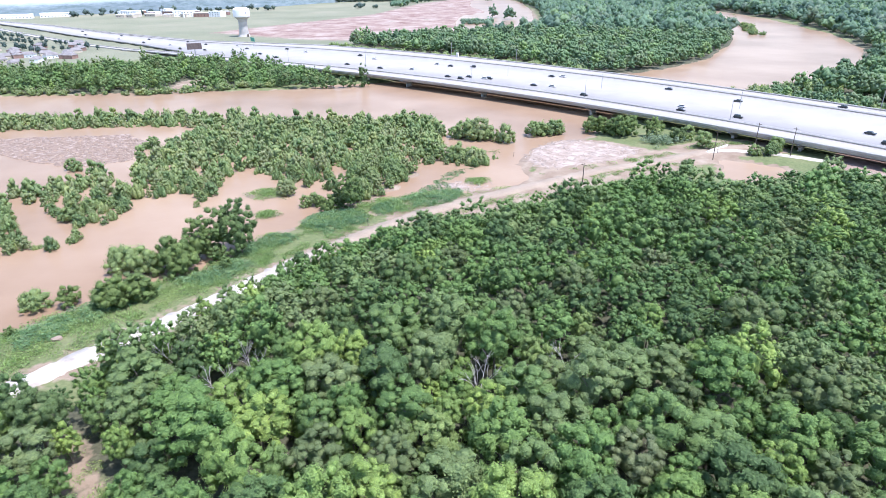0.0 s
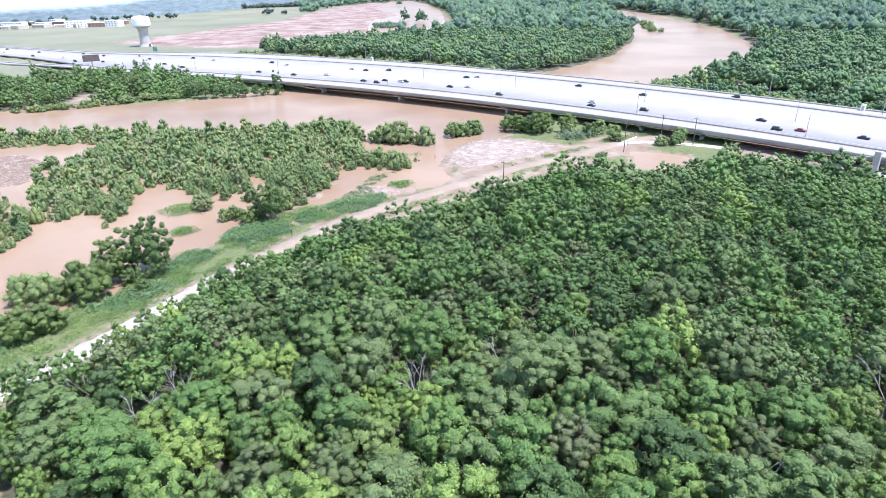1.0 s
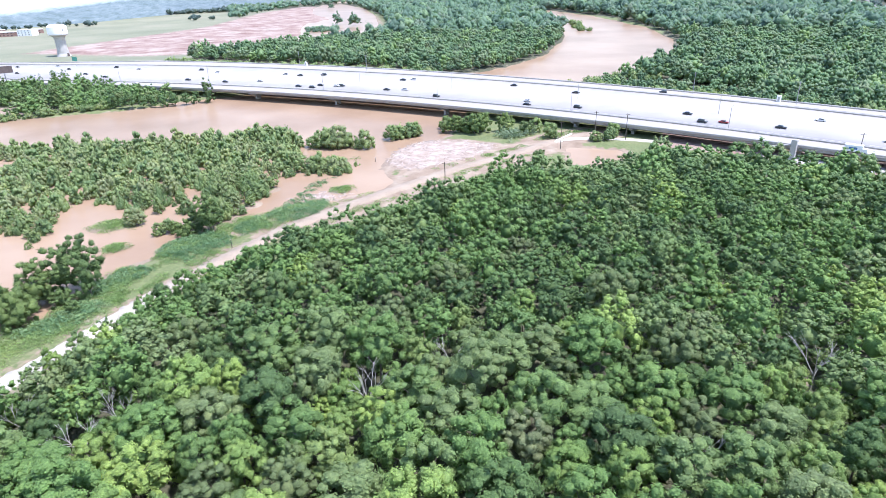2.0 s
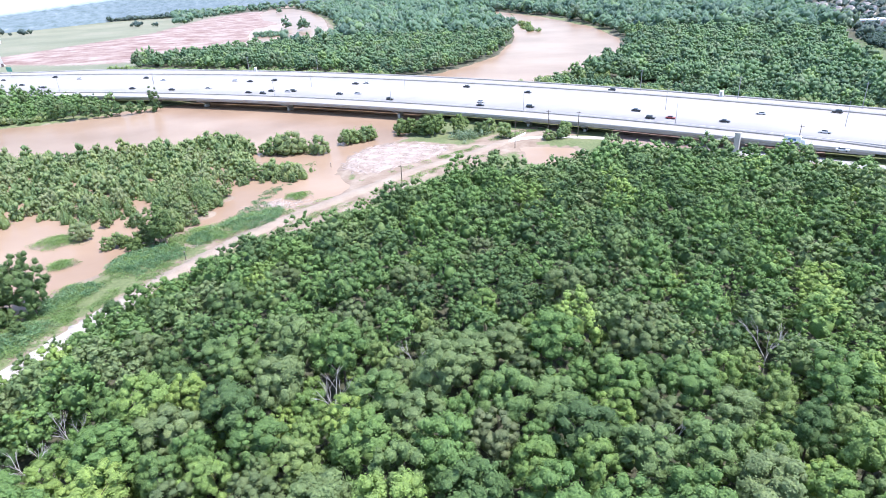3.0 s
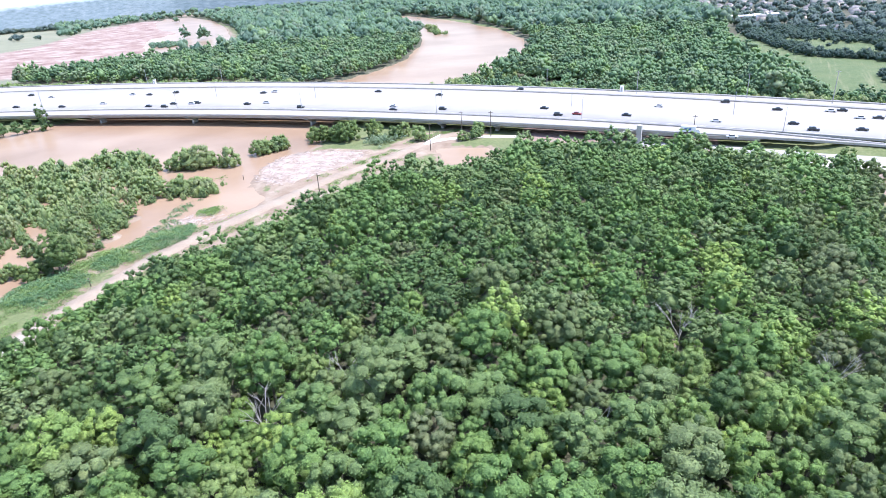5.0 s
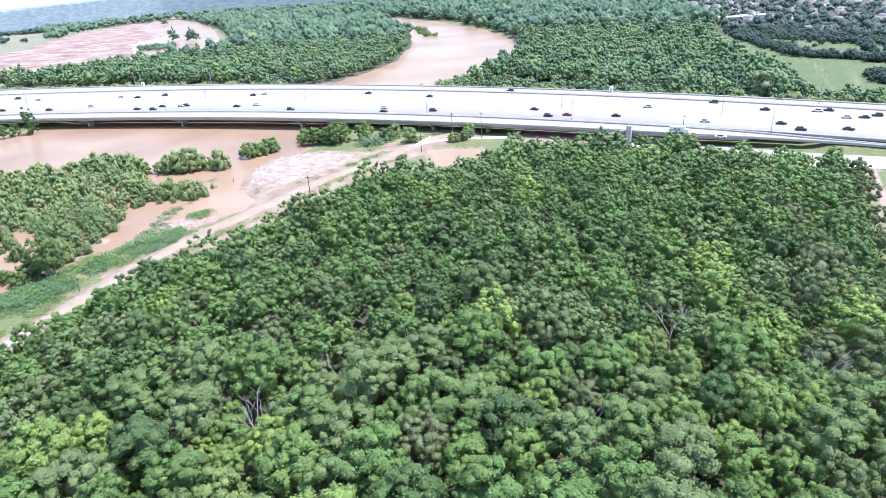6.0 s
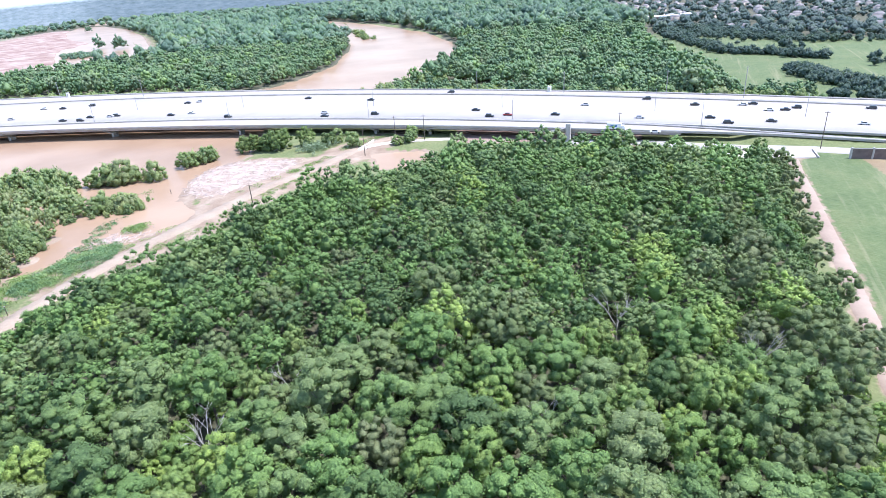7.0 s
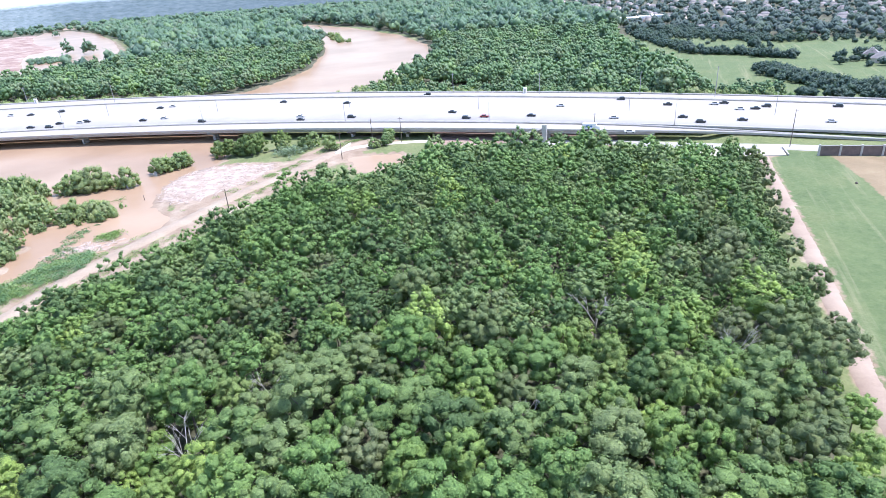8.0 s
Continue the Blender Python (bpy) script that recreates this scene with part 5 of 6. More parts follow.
def box_truck():
    c = new("box_truck")
    bm = bmesh.new()
    box(bm, -4.2, 2.0, -1.2, 1.2, 0.95, 3.6, 0.08)
    part("cargo_box", bm, M_WHITE, c, "white cargo box")
    for y in (-1.215, 1.215):
        bm = bmesh.new()
        box(bm, -2.6, 0.2, y - 0.012, y + 0.012, 1.9, 2.8)
        part("side_panel", bm, M_PAINTS["blue"], c, "blue panel on the side")
    bm = bmesh.new()
    vs = box(bm, 2.05, 4.1, -1.1, 1.1, 0.6, 2.5, 0.1)
    for v in bm.verts:
        if v.co.x > 3.5 and v.co.z > 1.6:
            v.co.x -= 0.6
    part("cab", bm, M_WHITE, c)
    bm = bmesh.new()
    box(bm, -4.1, 3.9, -0.9, 0.9, 0.55, 0.93)
    part("chassis", bm, M_TYRE, c)
    for x in (-2.8, 3.0):
        for y in (-1.0, 1.0):
            bm = bmesh.new()
            rod(bm, (x, y - 0.15, 0.48), (x, y + 0.15, 0.48), 0.48, 0.48, 10)
            part("wheel", bm, M_TYRE, c)
    return tagged(c, "white and blue box truck on the frontage lane", "truck")


x, y, z = on_deck(*TRUCK)
box_truck().matrix_basis = pose(x, y, z + 0.005, 0, 0, heading(TRUCK[0]))


def lamp_post(tall):
    c = new("street_lamp")
    bm = bmesh.new()
    rod(bm, (0, 0, 0), (0, 0, tall), 0.16, 0.09, 8)
    part("pole", bm, M_METAL, c)
    bm = bmesh.new()
    rod(bm, (0, 0, tall - 0.1), (0, 2.0, tall + 0.3), 0.05, 0.04, 6)
    part("arm", bm, M_METAL, c)
    bm = bmesh.new()
    box(bm, -0.16, 0.16, 1.7, 2.4, tall + 0.24, tall + 0.36, 0.03)
    part("lamp_head", bm, M_METAL, c)
    return tagged(c, "slim grey steel street lamp on the bridge", "street lamp", "street lamps of the highway")


lamp = lamp_post(10.5)
first = True
for u0, share in ((-470, 0.0), (-388, 0.0), (-290, 0.0), (-203, 0.0), (-118, 0.0), (-40, 0.0), (45, 0.0), (-430, 0.47), (-289, 0.47), (-214, 0.47), (-127, 0.47), (-50, 0.47), (28, 0.47), (91, 0.47)):
    x, y, z = on_deck(u0, share)
    m = pose(x, y, z, 0, 0, heading(u0))
    if first:
        lamp.matrix_basis, first = m, False
    else:
        copy_thing(lamp, m)


def wood_pole(tall, name="utility_pole", mat=M_POLE, label="dark wooden utility pole with a crossarm", group="utility poles", thick=0.2):
    c = new(name)
    bm = bmesh.new()
    rod(bm, (0, 0, -1), (0, 0, tall), thick, thick * 0.65, 8)
    part("pole", bm, mat, c)
    bm = bmesh.new()
    box(bm, -1.1, 1.1, -0.07, 0.07, tall - 0.75, tall - 0.6)
    part("crossarm", bm, mat, c)
    return tagged(c, label, "pole", group)


def on_ground(x, y, turn=0.0):
    return pose(x, y, float(ground_z(np.array([x]), np.array([y]))[0]), 0, 0, turn)


p = wood_pole(13)
p.matrix_basis = on_ground(141, 264, -40)
for x, y in ((152, 254), (217, 187), (118, 253)):
    copy_thing(p, on_ground(x, y, -40))
p = wood_pole(8.5)
p.matrix_basis = on_ground(54, 220, -40)
p = wood_pole(16)
p.matrix_basis = on_ground(260, 118, -40)
p = wood_pole(18, "power_pole", M_METAL, "tall pale power pole beyond the highway", "power poles", 0.24)
p.matrix_basis = on_ground(9, 566, -50)
for x, y in ((61, 508), (233, 319), (262, 270), (298, 224), (320, 190)):
    copy_thing(p, on_ground(x, y, -50))

# tall columns outside the near edge, with a leaning strut
def side_column():
    c = new("bridge_column")
    bm = bmesh.new()
    box(bm, -1.1, 1.1, -1.1, 1.1, -2, 9.8, 0.12)
    part("shaft", bm, M_CONCRETE, c)
    bm = bmesh.new()
    rod(bm, (-11, 1.0, 4.6), (-1.0, 0.6, 7.4), 0.45, 0.45, 6)
    part("strut", bm, M_CONCRETE, c)
    return tagged(c, "square pale concrete column at the bridge's edge", "column", "columns beside the bridge")


c = side_column()
u0 = -12.0
px, py = deck_point(np.array(u0), curve_v(EDGE_NEAR, u0) - 2.2)
c.matrix_basis = pose(float(px), float(py), 0, 0, 0, heading(u0))
u0 = -432.0
px, py = deck_point(np.array(u0), curve_v(EDGE_NEAR, u0) - 2.2)
copy_thing(c, pose(float(px), float(py), 0, 0, 0, heading(u0)))


def water_tower():
    c = new("water_tower")
    bm = bmesh.new()
    prof = [(8.0, 0), (6.4, 3), (5.6, 12), (5.6, 19), (6.6, 22), (10.2, 24.5)]
    for (ra, za), (rb, zb) in zip(prof, prof[1:]):
        r = bmesh.ops.create_cone(bm, cap_ends=False, segments=40, radius1=ra, radius2=rb, depth=zb - za)
        bmesh.ops.translate(bm, vec=(0, 0, (za + zb) / 2), verts=r["verts"])
    bmesh.ops.remove_doubles(bm, verts=bm.verts, dist=0.01)
    part("stem", bm, M_CONCRETE, c, "fluted pale stem")
    bm = bmesh.new()
    prof = [(10.2, 24.5), (10.6, 26), (10.6, 33), (9.9, 34.6), (7.5, 35.8), (0.01, 36.6)]
    for (ra, za), (rb, zb) in zip(prof, prof[1:]):
        r = bmesh.ops.create_cone(bm, cap_ends=False, segments=40, radius1=ra, radius2=rb, depth=zb - za)
        bmesh.ops.translate(bm, vec=(0, 0, (za + zb) / 2), verts=r["verts"])
    bmesh.ops.remove_doubles(bm, verts=bm.verts, dist=0.01)
    part("tank", bm, M_WHITE, c, "white tank")
    bm = bmesh.new()
    box(bm, 3.4, 5.6, -8.0, -6.6, 0, 3.6)
    part("door", bm, M_PANEL, c, "dark doorway")
    bm = bmesh.new()
    rod(bm, (4.2, -9.6, 29.6), (4.1, -9.0, 29.6), 1.8, 1.8, 20)
    part("badge", bm, M_METAL, c, "grey round badge")
    return tagged(c, "white water tower on a pale pedestal stem", "water tower")


water_tower().matrix_basis = on_ground(-262, 842, 20)


def billboard():
    c = new("billboard")
    bm = bmesh.new()
    rod(bm, (0, 0, -1), (0, 0, 12), 0.5, 0.45, 10)
    part("post", bm, M_METAL, c)
    bm = bmesh.new()
    box(bm, -6.5, 6.5, -0.4, 0.4, 12, 17.5, 0.06)
    part("board", bm, M_PANEL, c, "dark back of the board")
    return tagged(c, "dark billboard on a single post among trees", "billboard")


billboard().matrix_basis = on_ground(-230, 585, 20)


# noise wall at the field's corner
def noise_wall():
    c = new("noise_wall")
    a, b = Vector((255.5, 104.5, 0)), Vector((300, 54, 0))
    n = 9
    d = (b - a) / n
    turn = math.degrees(math.atan2(d.y, d.x))
    L = d.length
    z0 = 1.0
    for i in range(n + 1):
        bm = bmesh.new()
        box(bm, -0.35, 0.35, -0.35, 0.35, -1.5, 4.6, 0.04)
        p = part("post", bm, M_CONCRETE, c)
        p.matrix_basis = pose(a.x + d.x * i, a.y + d.y * i, z0, 0, 0, turn)
    for i in range(n):
        bm = bmesh.new()
        box(bm, 0.36, L - 0.36, -0.12, 0.12, -1.0, 4.0, 0.02)
        p = part("panel", bm, M_PANEL, c)
        p.matrix_basis = pose(a.x + d.x * i, a.y + d.y * i, z0, 0, 0, turn)
        bm = bmesh.new()
        box(bm, 0.36, L - 0.36, -0.22, 0.22, 4.003, 4.3, 0.03)
        p = part("coping", bm, M_CONCRETE, c)
        p.matrix_basis = pose(a.x + d.x * i, a.y + d.y * i, z0, 0, 0, turn)
    return tagged(c, "long wall of dark brown panels between pale posts", "wall")


noise_wall()


# ---- drift ----
def sticks(name, spots, seed, lo, hi, thick, mat, label, zs):
    rng = np.random.RandomState(seed)
    n = len(spots)
    a = rng.uniform(0, math.pi, n)
    half = rng.uniform(lo, hi, n) / 2
    w = thick * rng.uniform(0.6, 1.5, n)
    t = np.stack([np.cos(a), np.sin(a), rng.uniform(-0.12, 0.12, n)], -1)
    s = np.stack([-np.sin(a), np.cos(a), np.zeros(n)], -1)
    up = np.array([0, 0, 1.0])
    c = np.column_stack([spots, zs])
    V = np.stack([c + t * half[:, None] * i + s * w[:, None] * j + up * (w[:, None] * k) for i in (-1, 1) for j, k in ((-1, 0), (0, 1.2), (1, 0))], 1)
    base = np.arange(n)[:, None] * 6
    F4 = np.concatenate([base + np.array([0, 1, 4, 3]), base + np.array([1, 2, 5, 4])])
    F3 = np.concatenate([base + np.array([0, 2, 1]), base + np.array([3, 4, 5])])
    return tagged(put(name, mesh_of(name, V, F4, F3, mat)), label, "driftwood", kind="stuff")


RAFT = [(-300, 322), (-227, 306), (-165, 312), (-143, 292), (-141, 262), (-160, 252), (-185, 262), (-212, 277), (-300, 292)]
spots = scatter(RAFT, 0.95, 41, 0.6)
edge = to_edge(spots[:, 0], spots[:, 1], RAFT) + waves(spots[:, 0], spots[:, 1], 11, 6) * 2.5
spots = spots[edge < 0]
sticks("driftwood", spots, 42, 0.8, 3.2, 0.16, M_MAT, "raft of brown driftwood afloat on the flood", np.full(len(spots), 0.02))
bark_spots = spots[::14]
sticks("driftwood", bark_spots, 43, 1.0, 4.0, 0.14, M_STICK, "bleached logs lying on the floating driftwood", np.full(len(bark_spots), 0.12))
spots = scatter(SANDBAR, 2.2, 44, 0.8)
spots = spots[to_edge(spots[:, 0], spots[:, 1], SANDBAR) < -2]
sticks("driftwood", spots, 45, 1.0, 6.0, 0.13, M_STICK, "bleached logs strewn over the pale sandbar", ground_z(spots[:, 0], spots[:, 1]))
spots = np.array([(7, 223)]) + np.random.RandomState(46).normal(scale=(5, 3), size=(150, 2))
sticks("driftwood", spots, 47, 1.0, 4.0, 0.14, M_STICK, "heap of bleached logs beside the track", np.maximum(ground_z(spots[:, 0], spots[:, 1]), 0))


# ---- small things on the banks ----
def concrete_barrier(a, b, tall):
    """Low precast wall in three lengths, wider at its foot."""
    c = new("concrete_barrier")
    a, b = Vector(a), Vector(b)
    d = (b - a) / 3
    turn = math.degrees(math.atan2(d.y, d.x))
    for i in range(3):
        bm = bmesh.new()
        for v in box(bm, 0.06, d.length - 0.06, -0.32, 0.32, -0.5, tall):
            if v.co.z > 0:
                v.co.y *= 0.5
        bmesh.ops.bevel(bm, geom=bm.edges[:], offset=0.04, segments=1, affect="EDGES")
        p = part("barrier_length", bm, M_WHITE, c)
        p.matrix_basis = pose(a.x + d.x * i, a.y + d.y * i, a.z + d.z * i, 0, 0, turn)
    return tagged(c, "low white concrete barrier beside the track's end", "barrier")


concrete_barrier((119.5, 262.8, 1.0), (133.0, 272.8, 1.2), 0.9)


def chunk(seed, size, name, mat, label, category, group=""):
    """A broken lump with flat faces."""
    rng = np.random.RandomState(seed)
    bm = bmesh.new()
    bmesh.ops.create_icosphere(bm, subdivisions=2, radius=1.0)
    cuts = rng.normal(size=(7, 3))
    cuts /= np.linalg.norm(cuts, axis=1)[:, None]
    for v in bm.verts:
        q = np.array(v.co)
        for n in cuts:
            over = q @ n - 0.66
            if over > 0:
                q = q - n * over
        v.co = Vector(q * size * np.array([1.0, 0.8, 0.6]))
    me = bpy.data.meshes.new(name)
    bm.to_mesh(me)
    bm.free()
    me.materials.append(mat)
    return tagged(put(name, me), label, category, group)


rock = chunk(5, 1.5, "boulder", M_DIRT, "tan rounded boulder among weeds on the verge", "boulder")
rock.matrix_basis = on_ground(-88, 115, 30)
slabs = [chunk(10 + k, 0.9, "rubble", M_GRAVEL, "pale broken concrete slab dumped beside the apron", "rubble", "broken slabs by the apron") for k in range(3)]
rng = np.random.RandomState(84)
for i in range(26):
    x, y = np.array((227.5, 138.5)) + rng.rand() * np.array((12.5, -11.5)) + rng.normal(scale=1.3, size=2)
    m = on_ground(float(x), float(y), float(rng.uniform(0, 360))) @ Matrix.Diagonal((*rng.uniform(0.5, 1.5, 3), 1))
    if i < 3:
        slabs[i].matrix_basis = m
    else:
        copy_thing(slabs[i % 3], m)


def rail_fence(a, b, posts):
    c = new("rail_fence")
    a, b = Vector(a), Vector(b)
    for i in range(posts):
        p = a.lerp(b, i / (posts - 1))
        bm = bmesh.new()
        box(bm, p.x - 0.12, p.x + 0.12, p.y - 0.12, p.y + 0.12, p.z - 0.4, p.z + 1.3, 0.02)
        part("post", bm, M_POLE, c)
    for z in (0.6, 1.15):
        bm = bmesh.new()
        rod(bm, a + Vector((0, 0, z)), b + Vector((0, 0, z)), 0.07, 0.07, 6)
        part("rail", bm, M_POLE, c)
    return tagged(c, "low dark rail fence beside the frontage road", "fence")


rail_fence((232.0, 146.0, 1.4), (238.5, 139.8, 1.4), 6)


def marker_post(tall):
    c = new("marker_post")
    bm = bmesh.new()
    rod(bm, (0, 0, -0.4), (0, 0, tall), 0.12, 0.09, 7)
    part("post", bm, M_POLE, c)
    bm = bmesh.new()
    box(bm, -0.16, 0.16, -0.13, 0.13, tall + 0.003, tall + 0.12, 0.02)
    part("cap", bm, M_METAL, c)
    return tagged(c, "short dark wooden post beside the track", "post", "posts along the track")


p = marker_post(2.6)
p.matrix_basis = on_ground(-24.3, 180.6)
for x, y in ((123.5, 261.5), (32.3, 262.6)):
    copy_thing(p, on_ground(x, y))
stump = chunk(21, 0.8, "stump", M_POLE, "dark weathered stump in the tilled plot", "stump")
stump.matrix_basis = on_ground(230.4, 80.2, 10) @ Matrix.Diagonal((0.8, 0.8, 1.8, 1))
spots = np.array([(104.5, 281.5)]) + np.random.RandomState(48).normal(scale=(4.2, 2.6), size=(120, 2))
grove("reeds", spots, [patch(620 + k, 1.1, 3.4 + 0.3 * k, 60, 0.3) for k in range(4)], M_REED, "tall silvery cane beside the bushes under the bridge", "reeds", 49, 0.6, 1.2, 0.1)

# ---- the distance ----
def ring_spots(a0, a1, r0, r1, step, seed):
    """Spots in a sector, thinning with distance; angles clockwise from ahead."""
    rng = np.random.RandomState(seed)
    out, r = [], r0
    while r < r1:
        gap = step * r / r0
        n = max(1, int(math.radians(a1 - a0) * r / gap))
        a = np.radians(np.linspace(a0, a1, n)) + rng.uniform(-0.5, 0.5, n) * gap / r
        rr = r + rng.uniform(-0.5, 0.5, n) * gap
        out.append(np.stack([np.sin(a) * rr, np.cos(a) * rr], -1))
        r += gap * 0.9
    return np.concatenate(out)


def dry_land(s, margin):
    return s[(to_line(s[:, 0], s[:, 1], RIVER, RIVER_HALF) > margin) & (to_edge(s[:, 0], s[:, 1], LAGOON) > margin)]


def clear(s, polys, margin=4.0):
    for q in polys:
        s = s[to_edge(s[:, 0], s[:, 1], q) > margin]
    return s


clump_shapes = [crown(700 + k, 8.0, 5.5, 5, 20, 1.0, low=0.3, body=0.9, lean=True) for k in range(6)]
suburb = clear(ring_spots(37, 76, 640, 2380, 11, 61), MEADOWS[1:2] + WOODS[2:4], 5)
suburb = suburb[waves(suburb[:, 0], suburb[:, 1], 160, 62) > -0.7]
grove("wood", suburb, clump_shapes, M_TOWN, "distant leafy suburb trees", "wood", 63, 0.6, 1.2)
north = dry_land(clear(ring_spots(-4, 36, 1250, 2480, 16, 64), MEADOWS + WOODS[2:4] + [SITE], 8), 8)
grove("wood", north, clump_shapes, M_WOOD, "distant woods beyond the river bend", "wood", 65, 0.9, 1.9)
west = clear(ring_spots(-62, -6, 1500, 1930, 24, 66), [SITE], 10)
west = west[waves(west[:, 0], west[:, 1], 500, 67) > 0.25]
west = np.concatenate([west[np.hypot(west[:, 0], west[:, 1]) < 1570], ring_spots(-18, -3, 1870, 1935, 11, 60)])
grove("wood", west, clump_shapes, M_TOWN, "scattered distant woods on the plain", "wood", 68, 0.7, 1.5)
BELTS = (((614, 470), (565, 414), 120, 6), ((655, 470), (590, 385), 150, 9), ((565, 414), (522, 360), 90, 5), ((522, 360), (492, 312), 60, 4), ((494, 305), (503, 282), 40, 4), ((500, 280), (500, 238), 46, 3), ((544, 294), (540, 280), 10, 2),
         ((441, 229), (419, 200), 70, 4), ((419, 200), (407, 176), 70, 5), ((407, 176), (396, 152), 80, 5), ((396, 152), (402, 120), 110, 6), ((366, 163), (365, 160), 6, 1.5), ((373, 148), (373, 144), 8, 2), ((381, 134), (381, 128), 8, 2),
         ((672, 470), (590, 330), 200, 17), ((590, 330), (615, 275), 90, 10), ((620, 270), (640, 200), 60, 14))
hedge = np.concatenate([np.array(a) + np.linspace(0, 1, n)[:, None] * (np.array(b) - np.array(a)) + np.random.RandomState(n).normal(scale=w, size=(n, 2)) for a, b, n, w in BELTS])
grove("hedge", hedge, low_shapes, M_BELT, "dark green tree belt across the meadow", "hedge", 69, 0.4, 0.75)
pond_trees = np.array([(94, 1172), (97, 1168), (114, 1112), (120, 1116), (126, 1122), (129, 1800), (134, 1806), (117, 1108)], float)
reeds = np.stack([np.random.RandomState(87).uniform(34, 86, 90), np.random.RandomState(86).normal(1056, 20, 90)], -1)
islet = np.random.RandomState(90).uniform(0, 1, 46)
islet = np.stack([393 + 48 * islet, 780 + 158 * islet], -1) + np.random.RandomState(89).normal(scale=4.0, size=(46, 2))
grove("scrub", islet, [crown(660 + k, 5.5, 4.0, 6, 50, 0.7, low=0.06, lean=True) for k in range(3)], M_WILLOW, "green scrub on a long river islet", "scrub", 88, 0.6, 1.2)
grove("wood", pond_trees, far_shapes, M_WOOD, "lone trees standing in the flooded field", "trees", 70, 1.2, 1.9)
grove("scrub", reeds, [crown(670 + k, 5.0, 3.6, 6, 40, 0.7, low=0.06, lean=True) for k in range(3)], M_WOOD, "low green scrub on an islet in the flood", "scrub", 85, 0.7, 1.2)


orchard = [tree_kind(760 + k, 6.0, 2.8, M_TOWN, M_BARK, "sapling", "small round tree planted in a row on grass", "sapling", "young trees planted in rows", boughs=8, leaves=90, leaf=0.6, low=0.25) for k in range(2)]
rows = [np.array((-386.0, 700.0)) + (np.array((-760.0, 1010.0)) - np.array((-386.0, 700.0))) * np.linspace(0, 1, 26)[:, None] + np.array(d) for d in ((0, 0), (-22, -14), (-44, -28))]
rows = np.concatenate(rows) + np.random.RandomState(77).uniform(-3, 3, (78, 2))
plant(orchard, rows, 78, 0.8, 1.2)


def house(wall, label, w, d, h):
    c = new("house")
    bm = bmesh.new()
    box(bm, -w, w, -d, d, -1, h)
    part("wall", bm, wall, c)
    bm = bmesh.new()
    vs = box(bm, -w - 0.6, w + 0.6, -d - 0.6, d + 0.6, h + 0.003, h + 4)
    for v in vs:
        if v.co.z > h + 2:
            v.co.y *= 0.04
            v.co.x *= 0.62
    part("roof", bm, M_ROOF, c)
    for x in (-w * 0.55, 0, w * 0.55):
        bm = bmesh.new()
        box(bm, x - 0.7, x + 0.7, -d - 0.06, -d + 0.06, 1.0, 2.6)
        part("window", bm, M_GLASS, c)
    return tagged(c, label, "house", "houses of the suburb")


homes = [house(M_TAN, "tan house with a grey hipped roof", 9, 6, 4.0), house(M_BRICK, "red brick house with a grey hipped roof", 8, 7, 5.5), house(M_WHITE, "white house with a grey hipped roof", 10, 6, 5)]
rng = np.random.RandomState(81)
sites = clear(ring_spots(34, 74, 720, 2300, 52, 82), MEADOWS[1:2] + WOODS[2:4], 20)
sites = dry_land(sites, 25)
sites = sites[waves(sites[:, 0], sites[:, 1], 160, 62) < 0.5]
sites = np.concatenate([sites[rng.permutation(len(sites))[:286]], ring_spots(-44, -30.5, 722, 900, 23, 83)])
for i, (x, y) in enumerate(sites):
    m = on_ground(float(x), float(y), float(rng.uniform(0, 360)))
    m = m @ Matrix.Scale(0.8, 4)
    if i < 3:
        homes[i].matrix_basis = m
    else:
        copy_thing(homes[rng.randint(3)], m)
for x, y, turn in ((505, 176, 70), (524, 192, 20), (530, 168, 55)):
    h = house(M_TAN, "tan house with a dark grey roof by the meadow", 7, 5, 3.2)
    h.matrix_basis = on_ground(x, y, turn)
yard = np.array((522, 180)) + np.random.RandomState(98).normal(scale=(17, 15), size=(60, 2))
yard = yard[np.hypot(yard[:, 0] - 512, yard[:, 1] - 178) > 9]
grove("wood", yard, low_shapes, M_BELT, "dark trees round the houses by the meadow", "trees", 99, 0.4, 0.75)


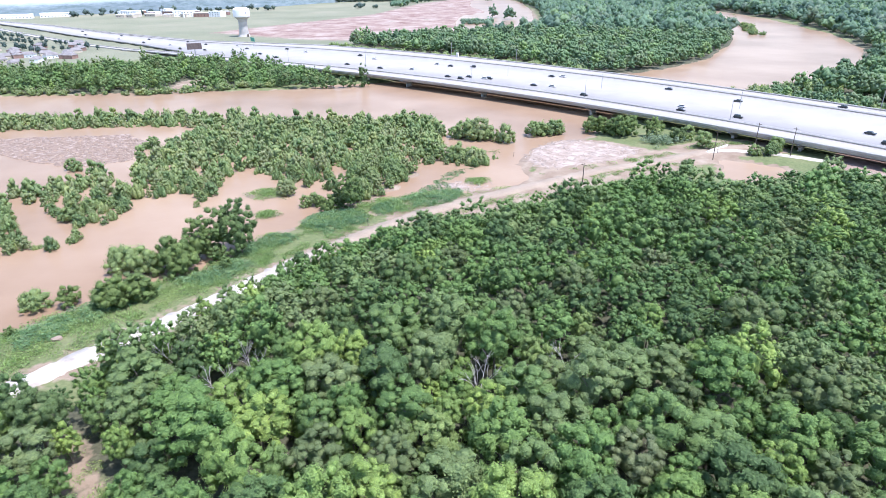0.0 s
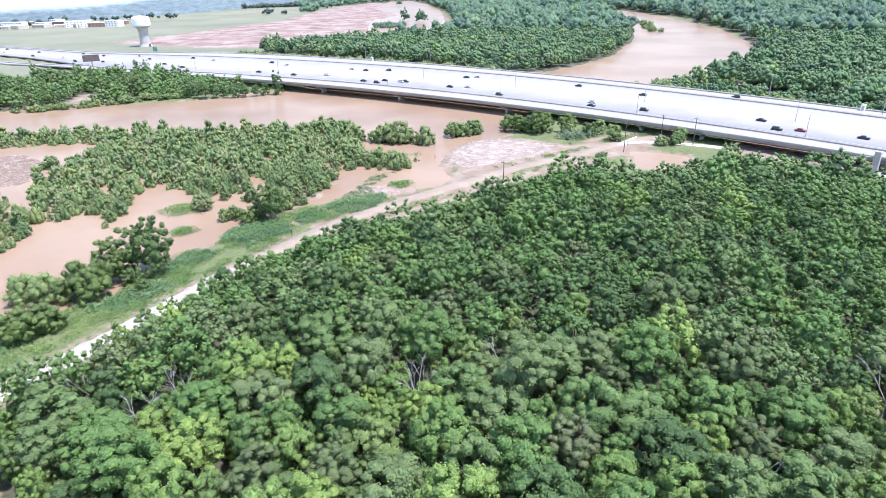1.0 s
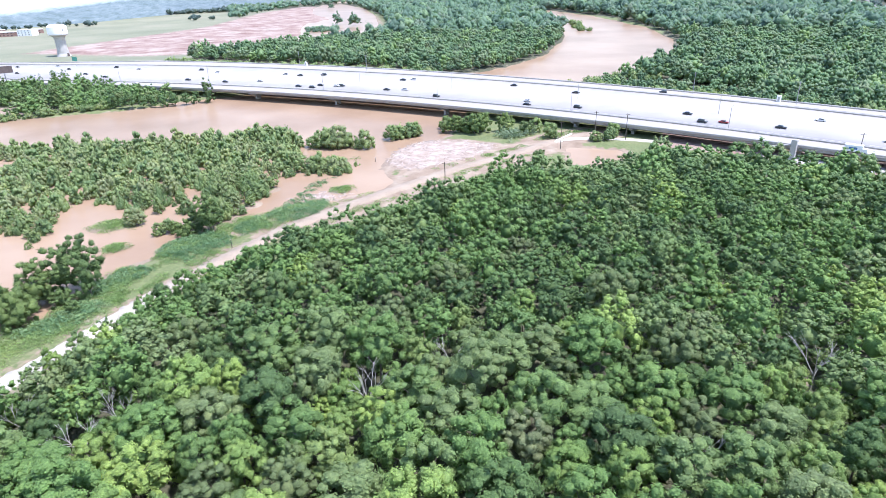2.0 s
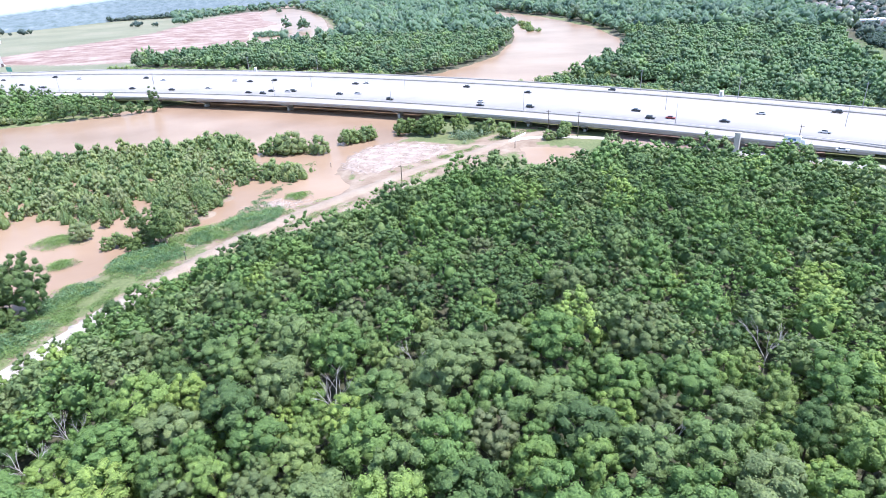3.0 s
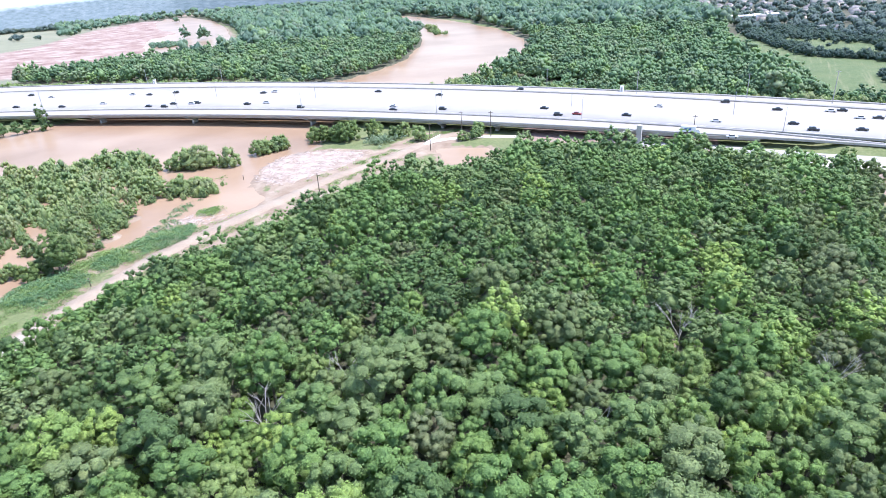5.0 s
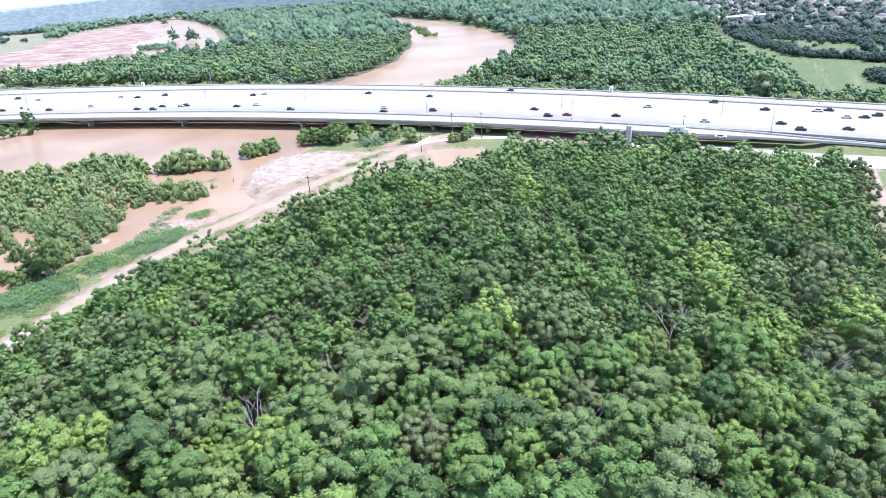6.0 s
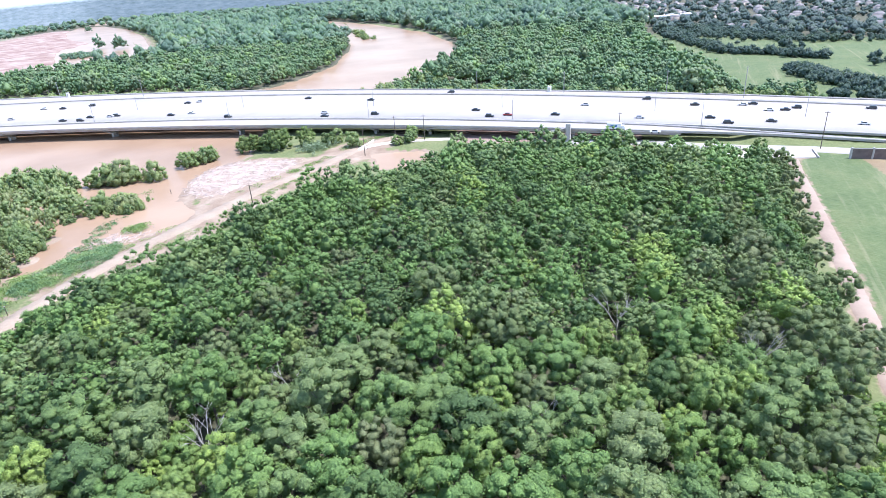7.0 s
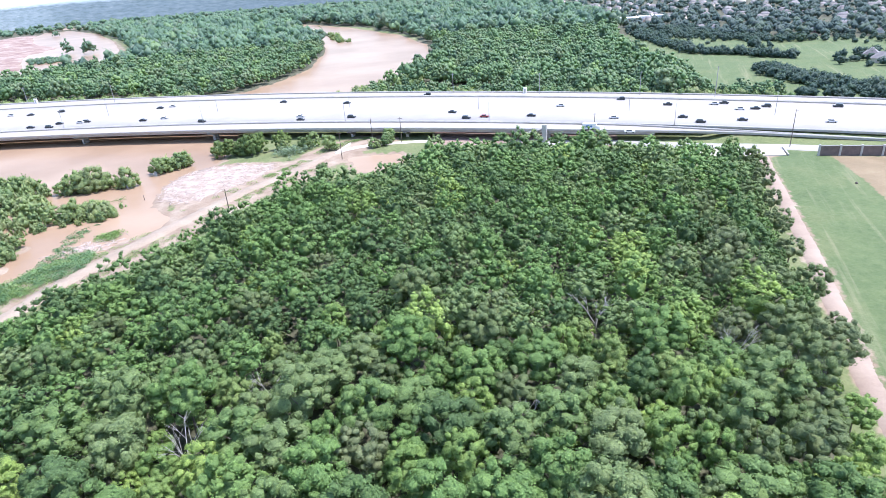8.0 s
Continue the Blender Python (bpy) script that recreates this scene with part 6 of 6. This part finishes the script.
# the suburb beyond: roofs packed between the trees, too far to tell apart
def suburb_roofs(spots, seed):
    rng = np.random.RandomState(seed)
    V, F4, mats = [], [], []
    zs = ground_z(spots[:, 0], spots[:, 1])
    for i, (x, y) in enumerate(spots):
        w, d, h, a = rng.uniform(4.5, 7), rng.uniform(3.5, 5), rng.uniform(3, 5), rng.uniform(0, 6.28)
        P = [(-w, -d, -1), (w, -d, -1), (w, d, -1), (-w, d, -1), (-w, -d, h), (w, -d, h), (w, d, h), (-w, d, h), (-w * 0.5, -0.2, h + 3), (w * 0.5, -0.2, h + 3), (w * 0.5, 0.2, h + 3), (-w * 0.5, 0.2, h + 3)]
        c, s = math.cos(a), math.sin(a)
        V += [(p[0] * c - p[1] * s + x, p[0] * s + p[1] * c + y, p[2] + zs[i]) for p in P]
        b = i * 12
        F4 += [tuple(b + k for k in q) for q in ((0, 1, 5, 4), (1, 2, 6, 5), (2, 3, 7, 6), (3, 0, 4, 7), (4, 5, 9, 8), (5, 6, 10, 9), (6, 7, 11, 10), (7, 4, 8, 11), (8, 9, 10, 11))]
        mats += [1, 1, 1, 1, 0, 0, 0, 0, 0]
    me = mesh_of("suburb", V, F4, mat=M_ROOF)
    me.materials.append(M_TAN)
    me.polygons.foreach_set("material_index", np.array(mats, np.int32))
    return tagged(put("suburb", me), "far suburb of pale grey and tan roofs", "suburb", kind="stuff")


spots = dry_land(clear(ring_spots(31, 76, 900, 2350, 34, 95), MEADOWS[1:2] + WOODS[2:4], 20), 25)
spots = spots[waves(spots[:, 0], spots[:, 1], 160, 62) < 0.35]
suburb_roofs(spots, 96)


def long_building(wall, label, w, d, h, rows):
    c = new("building")
    bm = bmesh.new()
    box(bm, -w, w, -d, d, -1, h, 0.1)
    part("wall", bm, wall, c)
    bm = bmesh.new()
    box(bm, -w - 0.3, w + 0.3, -d - 0.3, d + 0.3, h + 0.003, h + 0.7)
    part("roof", bm, M_WHITE, c)
    for r in range(rows):
        for i in range(int(w / 3)):
            x = -w + 3 + i * 6
            bm = bmesh.new()
            box(bm, x - 1.0, x + 1.0, -d - 0.05, -d + 0.06, 1.5 + r * 3.3, 2.7 + r * 3.3)
            part("window", bm, M_GLASS, c)
    return tagged(c, label, "building")


CAMPUS = [(M_WHITE, "pale three-storey office building on the plain", 13, 9, 10, 3), (M_BRICK, "red brick two-storey building on the plain", 15, 9, 7, 2), (M_TAN, "tan low building with a white roof", 12, 10, 5, 1), (M_TAN, "tan hall with a white roof on the plain", 9, 12, 6, 1)]
rng = np.random.RandomState(97)
for k in range(22):
    wall, label, w, d, h, rows = CAMPUS[k % 4]
    s = rng.uniform(0.6, 1.3)
    long_building(wall, label, w * s, d, h, rows).matrix_basis = on_ground(-650 + 10 * k + rng.uniform(-14, 14), 1255 + rng.uniform(0, 110), rng.uniform(-30, 40))
for x, y, turn, wall, label, w, d, h, rows in ((672, 590, -40, M_WHITE, "low white-roofed hall beyond the wood", 26, 12, 6, 1), (716, 575, -40, M_BRICK, "low brick hall with a white roof", 24, 10, 6, 1), (760, 560, -35, M_WHITE, "low white shed beside a car park", 16, 9, 6, 1), (-850, 1270, 25, M_WHITE, "long white warehouse far off", 36, 14, 7, 1), (-790, 1315, 25, M_WHITE, "long white warehouse far off", 26, 14, 7, 1)):
    long_building(wall, label, w, d, h, rows).matrix_basis = on_ground(x, y, turn)

# backdrop wall along the horizon: low land with blue haze painted on
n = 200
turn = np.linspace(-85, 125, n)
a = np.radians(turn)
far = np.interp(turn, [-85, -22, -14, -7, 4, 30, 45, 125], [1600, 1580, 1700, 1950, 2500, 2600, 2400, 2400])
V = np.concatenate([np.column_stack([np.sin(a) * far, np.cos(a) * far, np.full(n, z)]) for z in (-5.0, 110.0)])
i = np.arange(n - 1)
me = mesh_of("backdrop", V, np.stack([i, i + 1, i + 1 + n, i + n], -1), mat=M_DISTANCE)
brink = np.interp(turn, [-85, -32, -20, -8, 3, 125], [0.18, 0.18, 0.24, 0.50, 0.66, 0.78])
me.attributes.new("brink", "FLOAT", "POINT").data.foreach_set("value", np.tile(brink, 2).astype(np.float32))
tagged(put("backdrop", me), "backdrop painted with blue hazy land along the horizon", "backdrop", kind="structure")


def road_sign(w, h, tall, paint, label):
    c = new("road_sign")
    bm = bmesh.new()
    rod(bm, (0, 0, 0), (0, 0, tall), 0.22, 0.18, 8)
    part("post", bm, M_METAL, c)
    bm = bmesh.new()
    box(bm, -w / 2, w / 2, -0.4, -0.23, tall - h, tall, 0.03)
    part("panel", bm, paint, c)
    return tagged(c, label, "sign")


def cabinet(label):
    c = new("utility_cabinet")
    bm = bmesh.new()
    box(bm, -1.0, 1.0, -0.8, 0.8, 0, 3.4, 0.08)
    part("body", bm, M_WHITE, c)
    bm = bmesh.new()
    box(bm, -0.5, 0.5, -0.84, -0.803, 0.4, 2.6)
    part("door", bm, M_CONCRETE, c)
    return tagged(c, label, "cabinet", "cabinets by the highway")


for u0, first in ((-28, True), (-392, False)):
    p = deck_point(np.array(float(u0)), curve_v(EDGE_FAR, u0) - 1.6)
    m = pose(float(p[0]), float(p[1]), float(deck_z(u0)) + 0.005, 0, 0, heading(u0))
    if first:
        box_one = cabinet("white roadside cabinet on the far lanes")
        box_one.matrix_basis = m
    else:
        copy_thing(box_one, m)
x, y, z = on_deck(-610, 0.9)
road_sign(9, 4, 9, plain("sign_green", (0.02, 0.22, 0.14), (0.04, 0.30, 0.20), 0.4, 0.4), "green highway sign on a steel post").matrix_basis = pose(x, y, z, 0, 0, heading(-610))
